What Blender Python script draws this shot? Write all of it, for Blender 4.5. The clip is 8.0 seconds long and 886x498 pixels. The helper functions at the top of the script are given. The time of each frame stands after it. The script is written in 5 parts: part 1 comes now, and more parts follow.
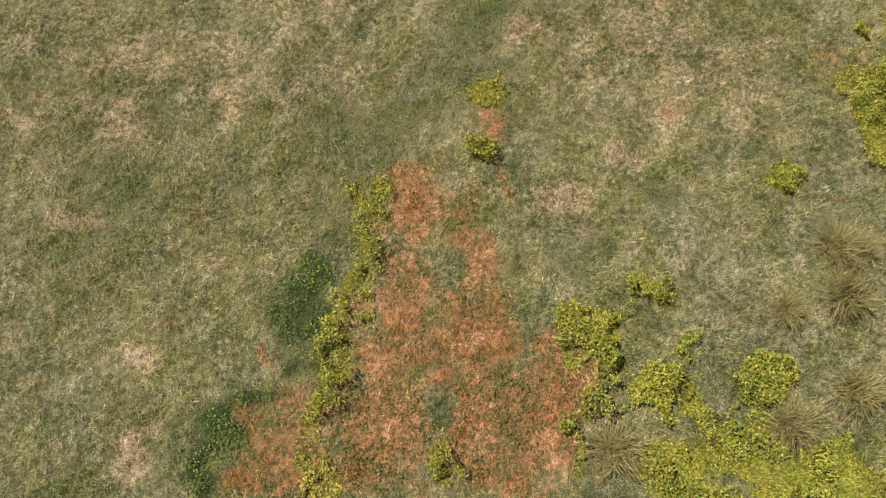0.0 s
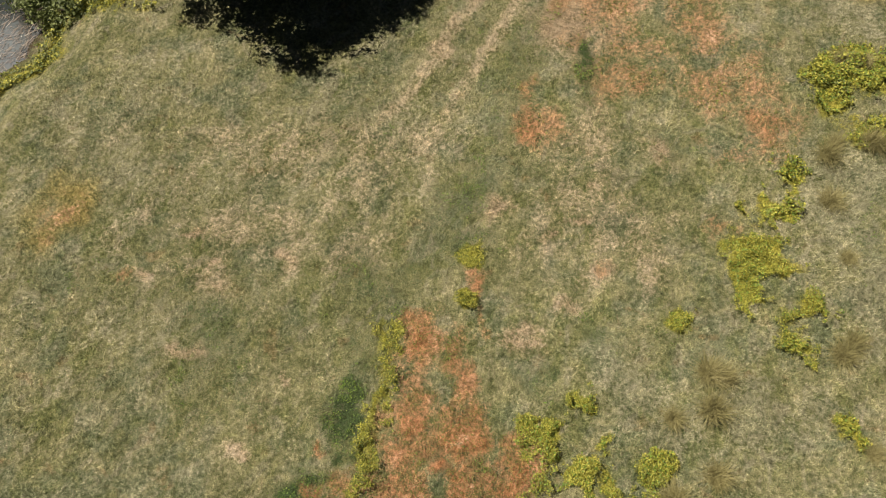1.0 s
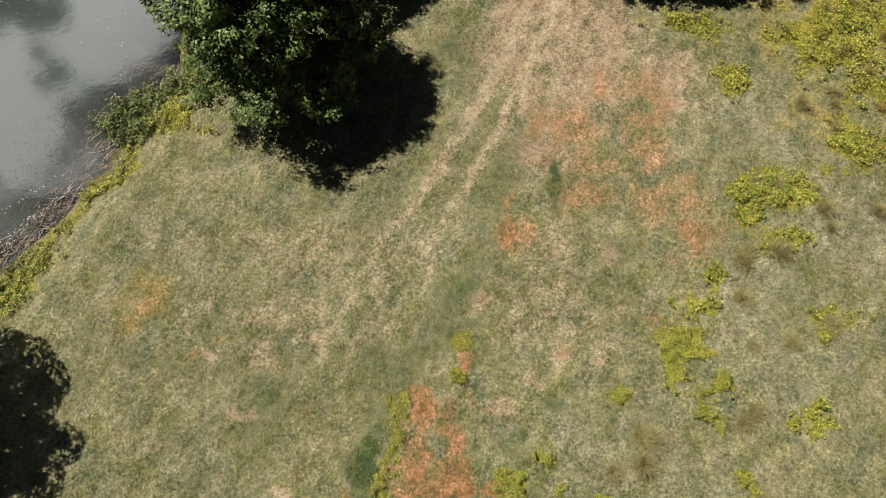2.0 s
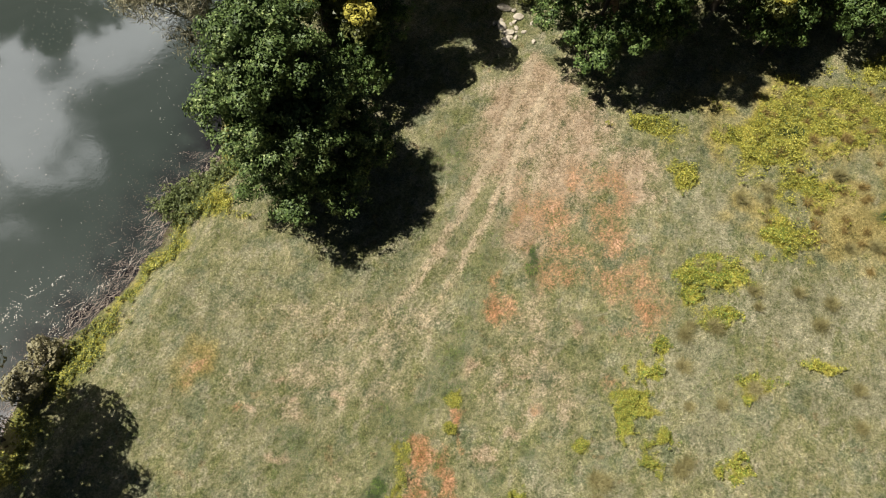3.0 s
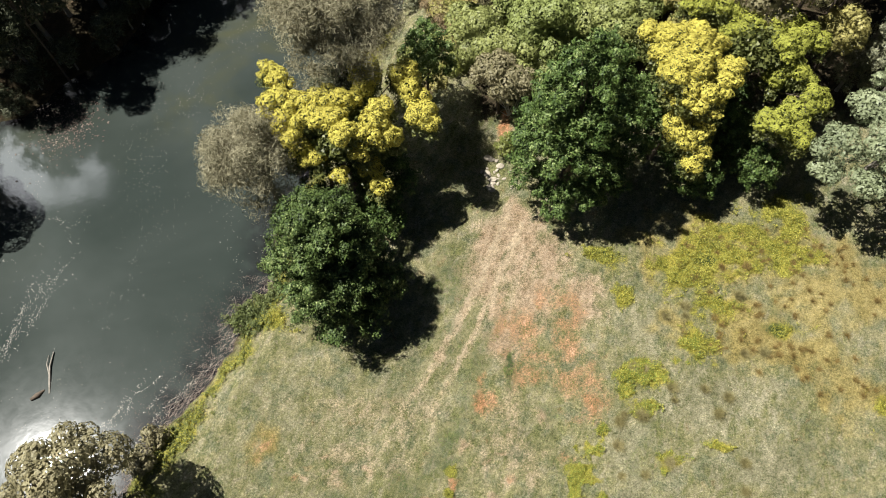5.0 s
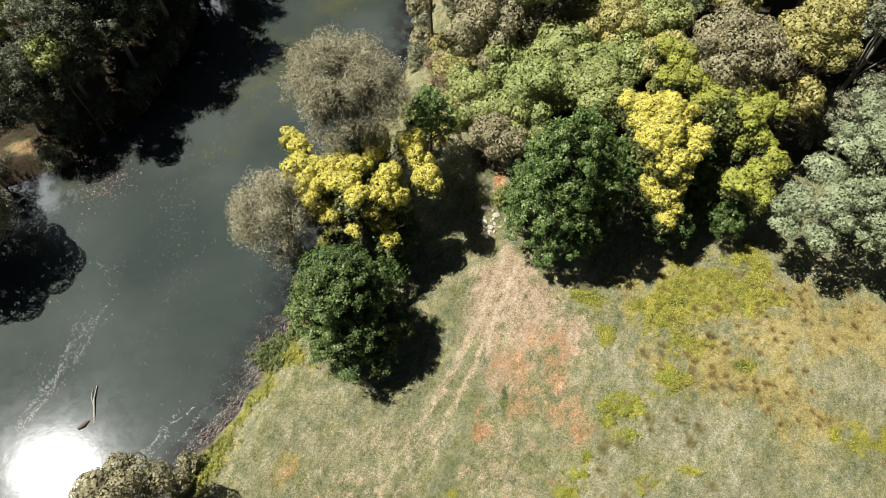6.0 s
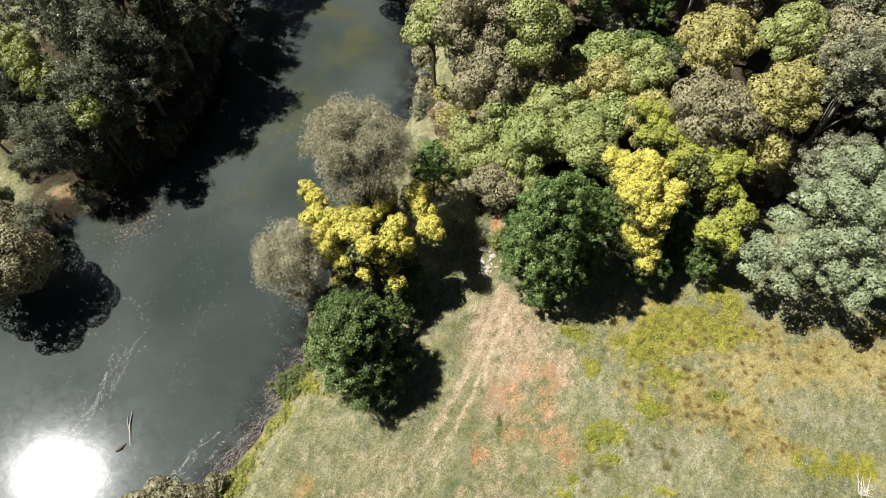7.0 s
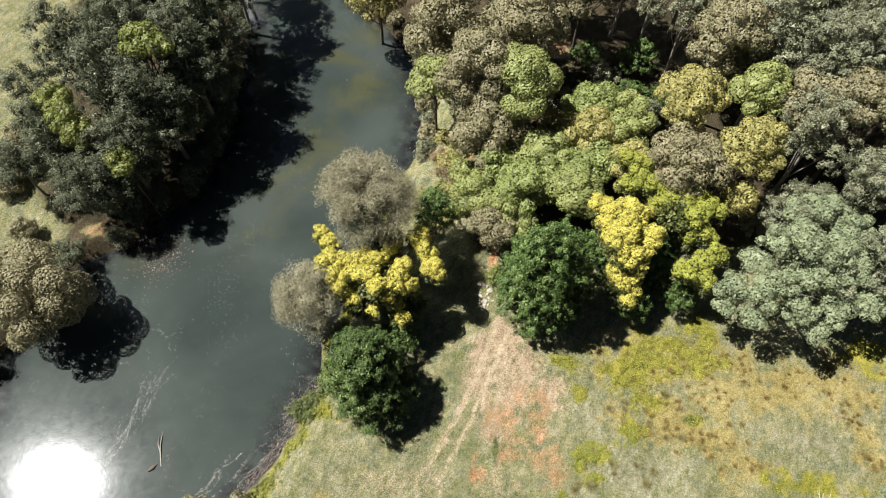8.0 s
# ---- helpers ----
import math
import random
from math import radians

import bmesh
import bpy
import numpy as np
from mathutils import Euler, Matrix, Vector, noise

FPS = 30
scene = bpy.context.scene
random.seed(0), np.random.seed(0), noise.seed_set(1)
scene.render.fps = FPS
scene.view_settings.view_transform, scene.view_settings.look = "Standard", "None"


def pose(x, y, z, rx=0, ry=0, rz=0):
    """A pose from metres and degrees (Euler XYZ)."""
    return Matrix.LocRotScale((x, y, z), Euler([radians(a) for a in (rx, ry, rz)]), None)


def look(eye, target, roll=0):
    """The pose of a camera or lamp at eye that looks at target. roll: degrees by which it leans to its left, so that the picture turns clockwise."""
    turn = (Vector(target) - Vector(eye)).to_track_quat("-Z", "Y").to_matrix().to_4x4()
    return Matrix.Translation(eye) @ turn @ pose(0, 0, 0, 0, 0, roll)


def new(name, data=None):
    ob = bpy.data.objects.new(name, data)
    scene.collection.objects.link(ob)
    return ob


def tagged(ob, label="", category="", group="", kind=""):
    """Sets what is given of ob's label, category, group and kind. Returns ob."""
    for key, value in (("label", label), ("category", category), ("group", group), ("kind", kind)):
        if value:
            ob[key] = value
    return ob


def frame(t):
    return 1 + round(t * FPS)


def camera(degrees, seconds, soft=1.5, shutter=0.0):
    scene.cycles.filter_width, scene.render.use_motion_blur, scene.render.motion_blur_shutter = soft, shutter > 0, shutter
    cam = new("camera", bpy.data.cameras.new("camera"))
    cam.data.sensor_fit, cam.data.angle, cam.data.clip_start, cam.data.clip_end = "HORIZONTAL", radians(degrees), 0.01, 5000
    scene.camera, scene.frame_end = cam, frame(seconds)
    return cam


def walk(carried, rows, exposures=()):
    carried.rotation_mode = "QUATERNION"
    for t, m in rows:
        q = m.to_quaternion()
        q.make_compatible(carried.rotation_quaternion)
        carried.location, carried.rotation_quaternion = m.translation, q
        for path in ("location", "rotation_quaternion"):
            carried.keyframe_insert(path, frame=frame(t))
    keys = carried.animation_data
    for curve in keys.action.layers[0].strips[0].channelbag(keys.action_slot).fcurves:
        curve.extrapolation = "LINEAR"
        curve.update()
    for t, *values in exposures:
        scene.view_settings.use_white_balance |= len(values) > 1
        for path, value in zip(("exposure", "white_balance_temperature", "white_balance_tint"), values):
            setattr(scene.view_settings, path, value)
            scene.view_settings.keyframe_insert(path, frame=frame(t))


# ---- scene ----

# ---- camera: a drone climbing straight up over a river meadow, looking steeply down ----
cam = camera(66.0, 8.0, soft=1.05)
PATH = [
    (0.0, (0.000, 0.000, 9.373), (-0.029, 4.119, 0.260), 0.27),
    (0.5, (-0.018, 0.163, 12.151), (-0.064, 4.328, 3.060), 0.14),
    (1.0, (0.085, 0.340, 14.948), (0.029, 4.608, 5.905), 0.11),
    (1.5, (0.159, 0.365, 17.705), (0.077, 4.721, 8.705), -0.16),
    (3.0, (0.385, 1.059, 26.438), (0.266, 5.390, 17.425), 0.51),
    (3.5, (0.406, 1.128, 29.490), (0.291, 5.458, 20.477), 0.42),
    (4.0, (0.448, 1.232, 32.458), (0.310, 5.624, 23.475), 0.05),
    (4.5, (0.509, 1.350, 35.383), (0.357, 5.810, 26.434), -0.11),
    (6.0, (0.314, 1.485, 43.830), (0.165, 6.068, 34.944), -0.08),
    (6.5, (0.309, 1.561, 46.669), (0.155, 6.175, 37.798), -0.05),
    (7.0, (0.426, 1.522, 49.488), (0.232, 6.174, 40.638), -0.37),
    (7.5, (0.360, 1.635, 52.411), (0.154, 6.299, 43.567), -0.47),
    (8.0, (0.363, 1.394, 55.350), (0.163, 6.118, 46.539), -0.49),
]
EXPOSURES = [(0.0, 0.78, 6950, 9.3), (1.5, 0.90, 6650, 9.3), (3.0, 1.08, 6300, 9.6), (4.5, 1.23, 6150, 9.8), (6.5, 1.35, 6050, 9.8), (8.0, 1.39, 6000, 9.8)]
walk(cam, [(t, look(eye, target, roll)) for t, eye, target, roll in PATH], EXPOSURES)

# ---- sky and sun ----
SUN_WAY = Vector((-0.478, 0.127, 0.868)).normalized()
SUN_POWER, SKY_POWER, CLOUD_POWER = 5.0, 0.010, 3.0

world = bpy.data.worlds.new("sky")
scene.world = world
world.use_nodes = True


class Graph:
    """Short ways to add shader nodes to one tree."""

    def __init__(self, tree):
        tree.nodes.clear()
        self.tree = tree

    def add(self, kind, values=None, **settings):
        n = self.tree.nodes.new(kind)
        for key, value in settings.items():
            setattr(n, key, value)
        for key, value in (values or {}).items():
            self.put(value, n.inputs[key])
        return n

    def put(self, value, socket):
        if isinstance(value, bpy.types.NodeSocket):
            self.tree.links.new(value, socket)
        else:
            socket.default_value = value

    def math(self, op, a, b=0.0, clamp=False):
        return self.add("ShaderNodeMath", {0: a, 1: b}, operation=op, use_clamp=clamp).outputs[0]

    def mix(self, fac, a, b, blend="MIX"):
        n = self.add("ShaderNodeMix", data_type="RGBA", blend_type=blend)
        self.put(fac, n.inputs[0])
        self.put(a, n.inputs[6])
        self.put(b, n.inputs[7])
        return n.outputs[2]

    def noise(self, where, scale, detail=3.0, rough=0.55, distortion=0.0):
        return self.add("ShaderNodeTexNoise", {"Vector": where, "Scale": scale, "Detail": detail, "Roughness": rough, "Distortion": distortion}).outputs[0]

    def span(self, value, low, high, to_low=0.0, to_high=1.0):
        n = self.add("ShaderNodeMapRange", {0: value, 1: low, 2: high, 3: to_low, 4: to_high}, interpolation_type="SMOOTHSTEP")
        return n.outputs[0]

    def ramp(self, fac, stops):
        n = self.add("ShaderNodeValToRGB", {0: fac})
        while len(n.color_ramp.elements) < len(stops):
            n.color_ramp.elements.new(0.5)
        for e, (at, colour) in zip(n.color_ramp.elements, stops):
            e.position, e.color = at, (*colour, 1)
        return n.outputs[0]


def build_sky():
    g = Graph(world.node_tree)
    sky = g.add("ShaderNodeTexSky", sky_type="NISHITA", sun_disc=False, sun_elevation=math.asin(SUN_WAY.z), sun_rotation=math.atan2(SUN_WAY.x, SUN_WAY.y))
    way = g.add("ShaderNodeTexCoord").outputs["Generated"]
    xyz = g.add("ShaderNodeSeparateXYZ", {0: way})
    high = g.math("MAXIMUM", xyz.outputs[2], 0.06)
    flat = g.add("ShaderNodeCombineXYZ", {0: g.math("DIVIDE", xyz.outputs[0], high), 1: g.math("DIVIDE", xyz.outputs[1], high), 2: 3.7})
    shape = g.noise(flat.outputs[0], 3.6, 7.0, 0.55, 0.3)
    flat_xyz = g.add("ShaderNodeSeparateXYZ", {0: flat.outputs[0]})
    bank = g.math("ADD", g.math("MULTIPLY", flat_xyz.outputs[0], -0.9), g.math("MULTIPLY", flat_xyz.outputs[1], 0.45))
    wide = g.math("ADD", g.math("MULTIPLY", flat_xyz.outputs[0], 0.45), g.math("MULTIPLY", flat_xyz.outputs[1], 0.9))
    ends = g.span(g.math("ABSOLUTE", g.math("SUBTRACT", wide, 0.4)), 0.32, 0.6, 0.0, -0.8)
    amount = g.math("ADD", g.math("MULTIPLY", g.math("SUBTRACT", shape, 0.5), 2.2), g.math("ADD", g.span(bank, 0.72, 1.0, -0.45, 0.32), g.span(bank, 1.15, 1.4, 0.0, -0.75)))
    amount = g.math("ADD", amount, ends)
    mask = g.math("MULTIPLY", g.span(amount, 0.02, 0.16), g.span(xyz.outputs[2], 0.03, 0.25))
    blue = g.add("ShaderNodeBackground", {0: sky.outputs[0], 1: SKY_POWER})
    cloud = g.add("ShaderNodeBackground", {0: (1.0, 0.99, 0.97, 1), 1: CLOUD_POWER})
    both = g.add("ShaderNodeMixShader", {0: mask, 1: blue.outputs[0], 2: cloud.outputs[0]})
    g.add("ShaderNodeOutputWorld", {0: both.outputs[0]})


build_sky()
sun = new("sun", bpy.data.lights.new("sun", "SUN"))
sun.data.energy, sun.data.angle, sun.data.color = SUN_POWER, radians(0.55), (1.0, 0.94, 0.84)
sun.matrix_world = look(SUN_WAY * 200, (0, 0, 0))

# ---- materials ----


def material(name):
    m = bpy.data.materials.new(name)
    m.use_nodes = True
    return m, Graph(m.node_tree)


def finish(g, colour, rough, bump=None, strength=0.3, distance=0.02, specular=0.3, translucent=0.0):
    values = {"Base Color": colour, "Roughness": rough, "Specular IOR Level": specular}
    if bump is not None:
        values["Normal"] = g.add("ShaderNodeBump", {"Height": bump, "Strength": strength, "Distance": distance}).outputs[0]
    shader = g.add("ShaderNodeBsdfPrincipled", values).outputs[0]
    if translucent:
        through_light = g.add("ShaderNodeBsdfTranslucent", {0: colour}).outputs[0]
        shader = g.add("ShaderNodeMixShader", {0: translucent, 1: shader, 2: through_light}).outputs[0]
    g.add("ShaderNodeOutputMaterial", {0: shader})


def field_colour(g, blades=False):
    """The meadow's own colours: grey-green grass, straw, lush clover, yellow weeds, ochre dry weeds and red clay."""
    where = g.add("ShaderNodeNewGeometry").outputs["Position"]
    cover = g.add("ShaderNodeAttribute", attribute_name="cover")
    extra = g.add("ShaderNodeAttribute", attribute_name="extra")
    rgb = g.add("ShaderNodeSeparateColor", {0: cover.outputs["Color"]})
    more = g.add("ShaderNodeSeparateColor", {0: extra.outputs["Color"]})
    swept = g.add("ShaderNodeMapping", {0: where, 2: (0, 0, radians(63)), 3: (1.5, 1.0, 1.0)}, vector_type="TEXTURE").outputs[0]
    broad, middle, small = g.noise(swept, 0.32, 3), g.noise(swept, 1.9, 5, 0.62), g.noise(where, 11.0, 4, 0.68)
    tiny = g.noise(where, 42.0, 3, 0.7)
    ragged = g.math("ADD", g.math("MULTIPLY", g.math("SUBTRACT", middle, 0.5), 1.5), g.math("MULTIPLY", g.math("SUBTRACT", small, 0.5), 1.8))
    ragged = g.math("ADD", ragged, g.math("MULTIPLY", g.math("SUBTRACT", tiny, 0.5), 1.4))

    def mask(value, low, high):
        on = g.span(value, 0.04, 0.22)
        return g.math("MULTIPLY", g.span(g.math("ADD", value, ragged), low, high), on)

    def blend(value, low, high, torn):
        return g.math("MULTIPLY", g.span(g.math("ADD", value, g.math("MULTIPLY", ragged, torn)), low, high), g.span(value, 0.02, 0.2))

    def tones(weights, *colours, gain=4.4):
        a, b, c, d = weights
        f = g.math("ADD", g.math("MULTIPLY", broad, a), g.math("MULTIPLY", middle, b))
        f = g.math("ADD", f, g.math("ADD", g.math("MULTIPLY", small, c), g.math("MULTIPLY", tiny, d)))
        f = g.math("ADD", g.math("MULTIPLY", g.math("SUBTRACT", f, 0.5), gain), 0.5, True)
        last = len(colours) - 1
        return g.ramp(f, [(n / last, c) for n, c in enumerate(colours)])

    grass = tones((0.16, 0.28, 0.24, 0.32), (0.058, 0.066, 0.022), (0.160, 0.166, 0.072), (0.262, 0.252, 0.132), (0.400, 0.362, 0.222), (0.58, 0.50, 0.35), gain=3.6)
    cool = g.span(g.noise(where, 0.9, 4, 0.6), 0.48, 0.62)
    grass = g.mix(g.math("MULTIPLY", cool, 0.65), grass, tones((0.1, 0.25, 0.4, 0.25), (0.046, 0.062, 0.030), (0.122, 0.146, 0.084), (0.222, 0.240, 0.160), (0.36, 0.362, 0.265), gain=3.6))
    fresh = g.span(g.noise(swept, 1.4, 3, 0.55, 0.4), 0.50, 0.66)
    grass = g.mix(g.math("MULTIPLY", fresh, 0.5), grass, tones((0.1, 0.2, 0.4, 0.3), (0.052, 0.068, 0.015), (0.128, 0.148, 0.040), (0.210, 0.222, 0.078), (0.33, 0.31, 0.14)))
    pale = g.span(g.noise(swept, 2.3, 4, 0.62, 0.6), 0.52, 0.68)
    grass = g.mix(g.math("MULTIPLY", pale, 0.7), grass, tones((0.1, 0.2, 0.4, 0.3), (0.13, 0.115, 0.070), (0.27, 0.245, 0.165), (0.40, 0.365, 0.265), (0.55, 0.50, 0.385)))
    rusty = g.span(g.noise(where, 1.6, 4, 0.6, 0.5), 0.60, 0.72)
    grass = g.mix(g.math("MULTIPLY", rusty, 0.6), grass, tones((0.1, 0.2, 0.4, 0.3), (0.085, 0.060, 0.026), (0.215, 0.150, 0.070), (0.36, 0.255, 0.145), (0.50, 0.39, 0.26)))
    silver = tones((0.25, 0.30, 0.25, 0.20), (0.100, 0.103, 0.052), (0.215, 0.208, 0.122), (0.330, 0.312, 0.205), (0.480, 0.440, 0.315))
    out = g.mix(mask(more.outputs[1], 0.3, 0.8), grass, silver)
    straw = tones((0.1, 0.3, 0.3, 0.3), (0.18, 0.122, 0.070), (0.37, 0.272, 0.178), (0.52, 0.405, 0.290), (0.68, 0.56, 0.43))
    out = g.mix(blend(rgb.outputs[1], 0.12, 0.85, 0.8), out, straw)
    worn = tones((0.1, 0.3, 0.3, 0.3), (0.22, 0.165, 0.100), (0.42, 0.330, 0.220), (0.57, 0.460, 0.330), (0.70, 0.59, 0.44))
    out = g.mix(g.span(g.math("ADD", extra.outputs["Alpha"], g.math("MULTIPLY", ragged, 0.45)), 0.08, 0.55), out, worn)
    ochre = tones((0.2, 0.3, 0.3, 0.2), (0.14, 0.112, 0.034), (0.290, 0.235, 0.084), (0.395, 0.328, 0.135), (0.50, 0.42, 0.21))
    out = g.mix(g.span(g.math("ADD", more.outputs[0], g.math("MULTIPLY", ragged, 0.4)), 0.1, 0.9), out, ochre)
    weed = tones((0.2, 0.3, 0.3, 0.2), (0.070, 0.084, 0.016), (0.200, 0.200, 0.032), (0.345, 0.310, 0.055), (0.48, 0.41, 0.10))
    out = g.mix(blend(cover.outputs["Alpha"], 0.25, 0.75, 0.6), out, weed)
    tan = tones((0.1, 0.3, 0.35, 0.25), (0.12, 0.075, 0.030), (0.30, 0.182, 0.090), (0.46, 0.29, 0.165), (0.62, 0.44, 0.29), gain=3.4)
    clay = tones((0.10, 0.42, 0.26, 0.22), (0.11, 0.058, 0.022), (0.36, 0.155, 0.068), (0.58, 0.285, 0.155), (0.76, 0.50, 0.35), gain=4.2)
    if blades:
        tan = tones((0.1, 0.2, 0.35, 0.35), (0.085, 0.085, 0.025), (0.225, 0.165, 0.070), (0.40, 0.28, 0.150), (0.56, 0.42, 0.27), gain=3.4)
        clay = tones((0.1, 0.2, 0.35, 0.35), (0.085, 0.075, 0.020), (0.26, 0.150, 0.050), (0.46, 0.26, 0.120), (0.60, 0.41, 0.25), gain=3.4)
    out = g.mix(blend(rgb.outputs[0], 0.18, 0.60, 0.75), out, tan)
    out = g.mix(blend(rgb.outputs[0], 0.48, 0.86, 0.8), out, clay)
    lush = tones((0.2, 0.3, 0.3, 0.2), (0.018, 0.036, 0.012), (0.050, 0.082, 0.030), (0.105, 0.135, 0.055))
    out = g.mix(mask(rgb.outputs[2], 0.35, 0.85), out, lush)
    dark_ground = tones((0.2, 0.3, 0.3, 0.2), (0.022, 0.020, 0.012), (0.062, 0.050, 0.030), (0.16, 0.115, 0.075))
    out = g.mix(mask(more.outputs[2], 0.3, 0.6), out, dark_ground)
    return out, where, small


def ground_material():
    m, g = material("meadow_ground")
    out, where, small = field_colour(g)
    fine = g.noise(where, 60.0, 3, 0.7)
    out = g.mix(1.0, out, g.ramp(fine, [(0.32, (0.38, 0.39, 0.37)), (0.70, (1.32, 1.28, 1.23))]), "MULTIPLY")
    # clump tone; its dark end paints in little shadows between tufts
    clump = g.noise(where, 5.5, 4, 0.65)
    out = g.mix(1.0, out, g.ramp(clump, [(0.36, (0.72, 0.74, 0.70)), (0.5, (1.0, 1.0, 1.0)), (0.66, (1.2, 1.18, 1.14))]), "MULTIPLY")
    finish(g, out, 0.95, g.math("ADD", fine, g.math("MULTIPLY", small, 3.5)), 1.0, 0.06, 0.1)
    return m


def blade_material():
    m, g = material("grass_blades")
    out, where, small = field_colour(g, True)
    each = g.add("ShaderNodeNewGeometry").outputs["Random Per Island"]
    # the same small tuft shadows, multiplied into the blade colour
    clump = g.noise(where, 5.5, 4, 0.65)
    out = g.mix(1.0, out, g.ramp(clump, [(0.36, (0.74, 0.76, 0.72)), (0.5, (1.0, 1.0, 1.0)), (0.66, (1.2, 1.18, 1.14))]), "MULTIPLY")
    out = g.mix(1.0, out, g.ramp(each, [(0.0, (0.36, 0.41, 0.32)), (0.6, (1.04, 1.04, 1.0)), (1.0, (1.6, 1.54, 1.38))]), "MULTIPLY")
    finish(g, out, 0.6, specular=0.25, translucent=0.15)
    return m


def leaf_material(name, dark, light, tip=None, rough=0.5, specular=0.35, translucent=0.2, vary=0.5, grain=0.12):
    """Leaves from dark to light by leaf, with a slow drift over the crown and a fine grain."""
    m, g = material(name)
    each = g.add("ShaderNodeNewGeometry").outputs["Random Per Island"]
    where = g.add("ShaderNodeNewGeometry").outputs["Position"]
    drift, fine = g.noise(where, 0.7, 2), g.noise(where, 9.0, 4, 0.65)
    f = g.math("ADD", g.math("ADD", g.math("MULTIPLY", each, vary), (0.5 - vary) * 0.5), g.math("MULTIPLY", drift, 0.62))
    f = g.math("ADD", f, g.math("MULTIPLY", g.math("SUBTRACT", fine, 0.5), grain * 2.2), True)
    stops = [(0.2, dark), (0.72, light)] + ([(1.0, tip)] if tip else [])
    finish(g, g.ramp(f, stops), rough, specular=specular, translucent=translucent)
    return m


def plain_material(name, dark, light, scale=6.0, rough=0.85, bump=0.4, specular=0.25):
    m, g = material(name)
    where = g.add("ShaderNodeTexCoord").outputs["Object"]
    a, b = g.noise(where, scale, 5, 0.6), g.noise(where, scale * 7, 3, 0.6)
    f = g.math("ADD", g.math("MULTIPLY", a, 0.7), g.math("MULTIPLY", b, 0.3))
    finish(g, g.ramp(f, [(0.3, dark), (0.7, light)]), rough, g.math("ADD", a, b), bump, 0.03, specular)
    return m


def water_material():
    m, g = material("river_water")
    where = g.add("ShaderNodeNewGeometry").outputs["Position"]
    silt = g.noise(where, 0.09, 4, 0.5, 0.4)
    body = g.ramp(silt, [(0.35, (0.020, 0.026, 0.022)), (0.65, (0.037, 0.044, 0.039))])
    xyz = g.add("ShaderNodeSeparateXYZ", {0: where})
    # olive tint in patches over the river's upper stretch
    olive_tint = g.math("MULTIPLY", g.span(g.noise(where, 0.16, 4, 0.55, 0.5), 0.44, 0.70), g.span(xyz.outputs[1], 24.0, 36.0))
    body = g.mix(g.math("MULTIPLY", olive_tint, 0.55), body, (0.052, 0.051, 0.018, 1))
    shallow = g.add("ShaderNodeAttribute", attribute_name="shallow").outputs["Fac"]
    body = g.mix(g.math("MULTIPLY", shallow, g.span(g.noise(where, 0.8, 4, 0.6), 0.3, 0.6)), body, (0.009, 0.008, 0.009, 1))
    ripple = g.math("ADD", g.noise(where, 2.2, 3, 0.5), g.math("MULTIPLY", g.noise(where, 9.0, 3, 0.6), 0.4))
    bump = g.add("ShaderNodeBump", {"Height": ripple, "Strength": 0.085, "Distance": 0.02}).outputs[0]
    shader = g.add("ShaderNodeBsdfPrincipled", {"Base Color": body, "Roughness": 0.05, "IOR": 1.4, "Normal": bump, "Coat Weight": g.span(g.noise(where, 1.1, 6, 0.7, 0.6), 0.30, 0.70, 0.018, 0.055), "Coat Roughness": 0.18, "Coat IOR": 1.33})
    g.add("ShaderNodeOutputMaterial", {0: shader.outputs[0]})
    return m


GROUND, BLADES, WATER = ground_material(), blade_material(), water_material()
BARK_DARK = plain_material("dark_bark", (0.05, 0.038, 0.028), (0.13, 0.10, 0.075), 5)
BARK_PALE = plain_material("pale_bark", (0.13, 0.115, 0.09), (0.30, 0.27, 0.23), 4)
DEADWOOD = plain_material("bleached_wood", (0.42, 0.37, 0.30), (0.72, 0.66, 0.57), 8)
STONE = plain_material("pale_stone", (0.22, 0.190, 0.140), (0.43, 0.38, 0.30), 5)
LEAF_BROAD = leaf_material("broad_leaf", (0.011, 0.023, 0.006), (0.085, 0.125, 0.032), (0.34, 0.38, 0.155), 0.55, 0.2, 0.04)
LEAF_DARK = leaf_material("dark_leaf", (0.015, 0.031, 0.008), (0.085, 0.130, 0.030), (0.33, 0.38, 0.15), 0.55, 0.2, 0.06)
LEAF_GOLD = leaf_material("wattle_blossom", (0.27, 0.24, 0.045), (0.55, 0.49, 0.10), (0.68, 0.62, 0.20), 0.8, 0.1, vary=0.2, grain=0.12)
LEAF_LIME = leaf_material("wattle_yellow_green", (0.13, 0.145, 0.028), (0.325, 0.335, 0.060), (0.45, 0.45, 0.12), 0.8, 0.1, vary=0.2, grain=0.12)
LEAF_UNDER = leaf_material("wattle_green", (0.045, 0.058, 0.015), (0.14, 0.15, 0.04))
LEAF_GREY = leaf_material("grey_needles", (0.11, 0.102, 0.058), (0.28, 0.258, 0.165), (0.42, 0.39, 0.27), 0.8, 0.1, 0.1)
LEAF_PALE = leaf_material("pale_leaf", (0.075, 0.098, 0.048), (0.245, 0.275, 0.150), (0.40, 0.42, 0.26), 0.55, vary=0.2, grain=0.12)
LEAF_SHRUB = leaf_material("shrub_leaf", (0.095, 0.110, 0.032), (0.270, 0.292, 0.092), (0.40, 0.415, 0.16), 0.55, vary=0.2, grain=0.12)
LEAF_LEAFY = leaf_material("leafy_shrub_leaf", (0.080, 0.100, 0.026), (0.235, 0.272, 0.080), (0.36, 0.39, 0.14), 0.55, vary=0.2, grain=0.12)
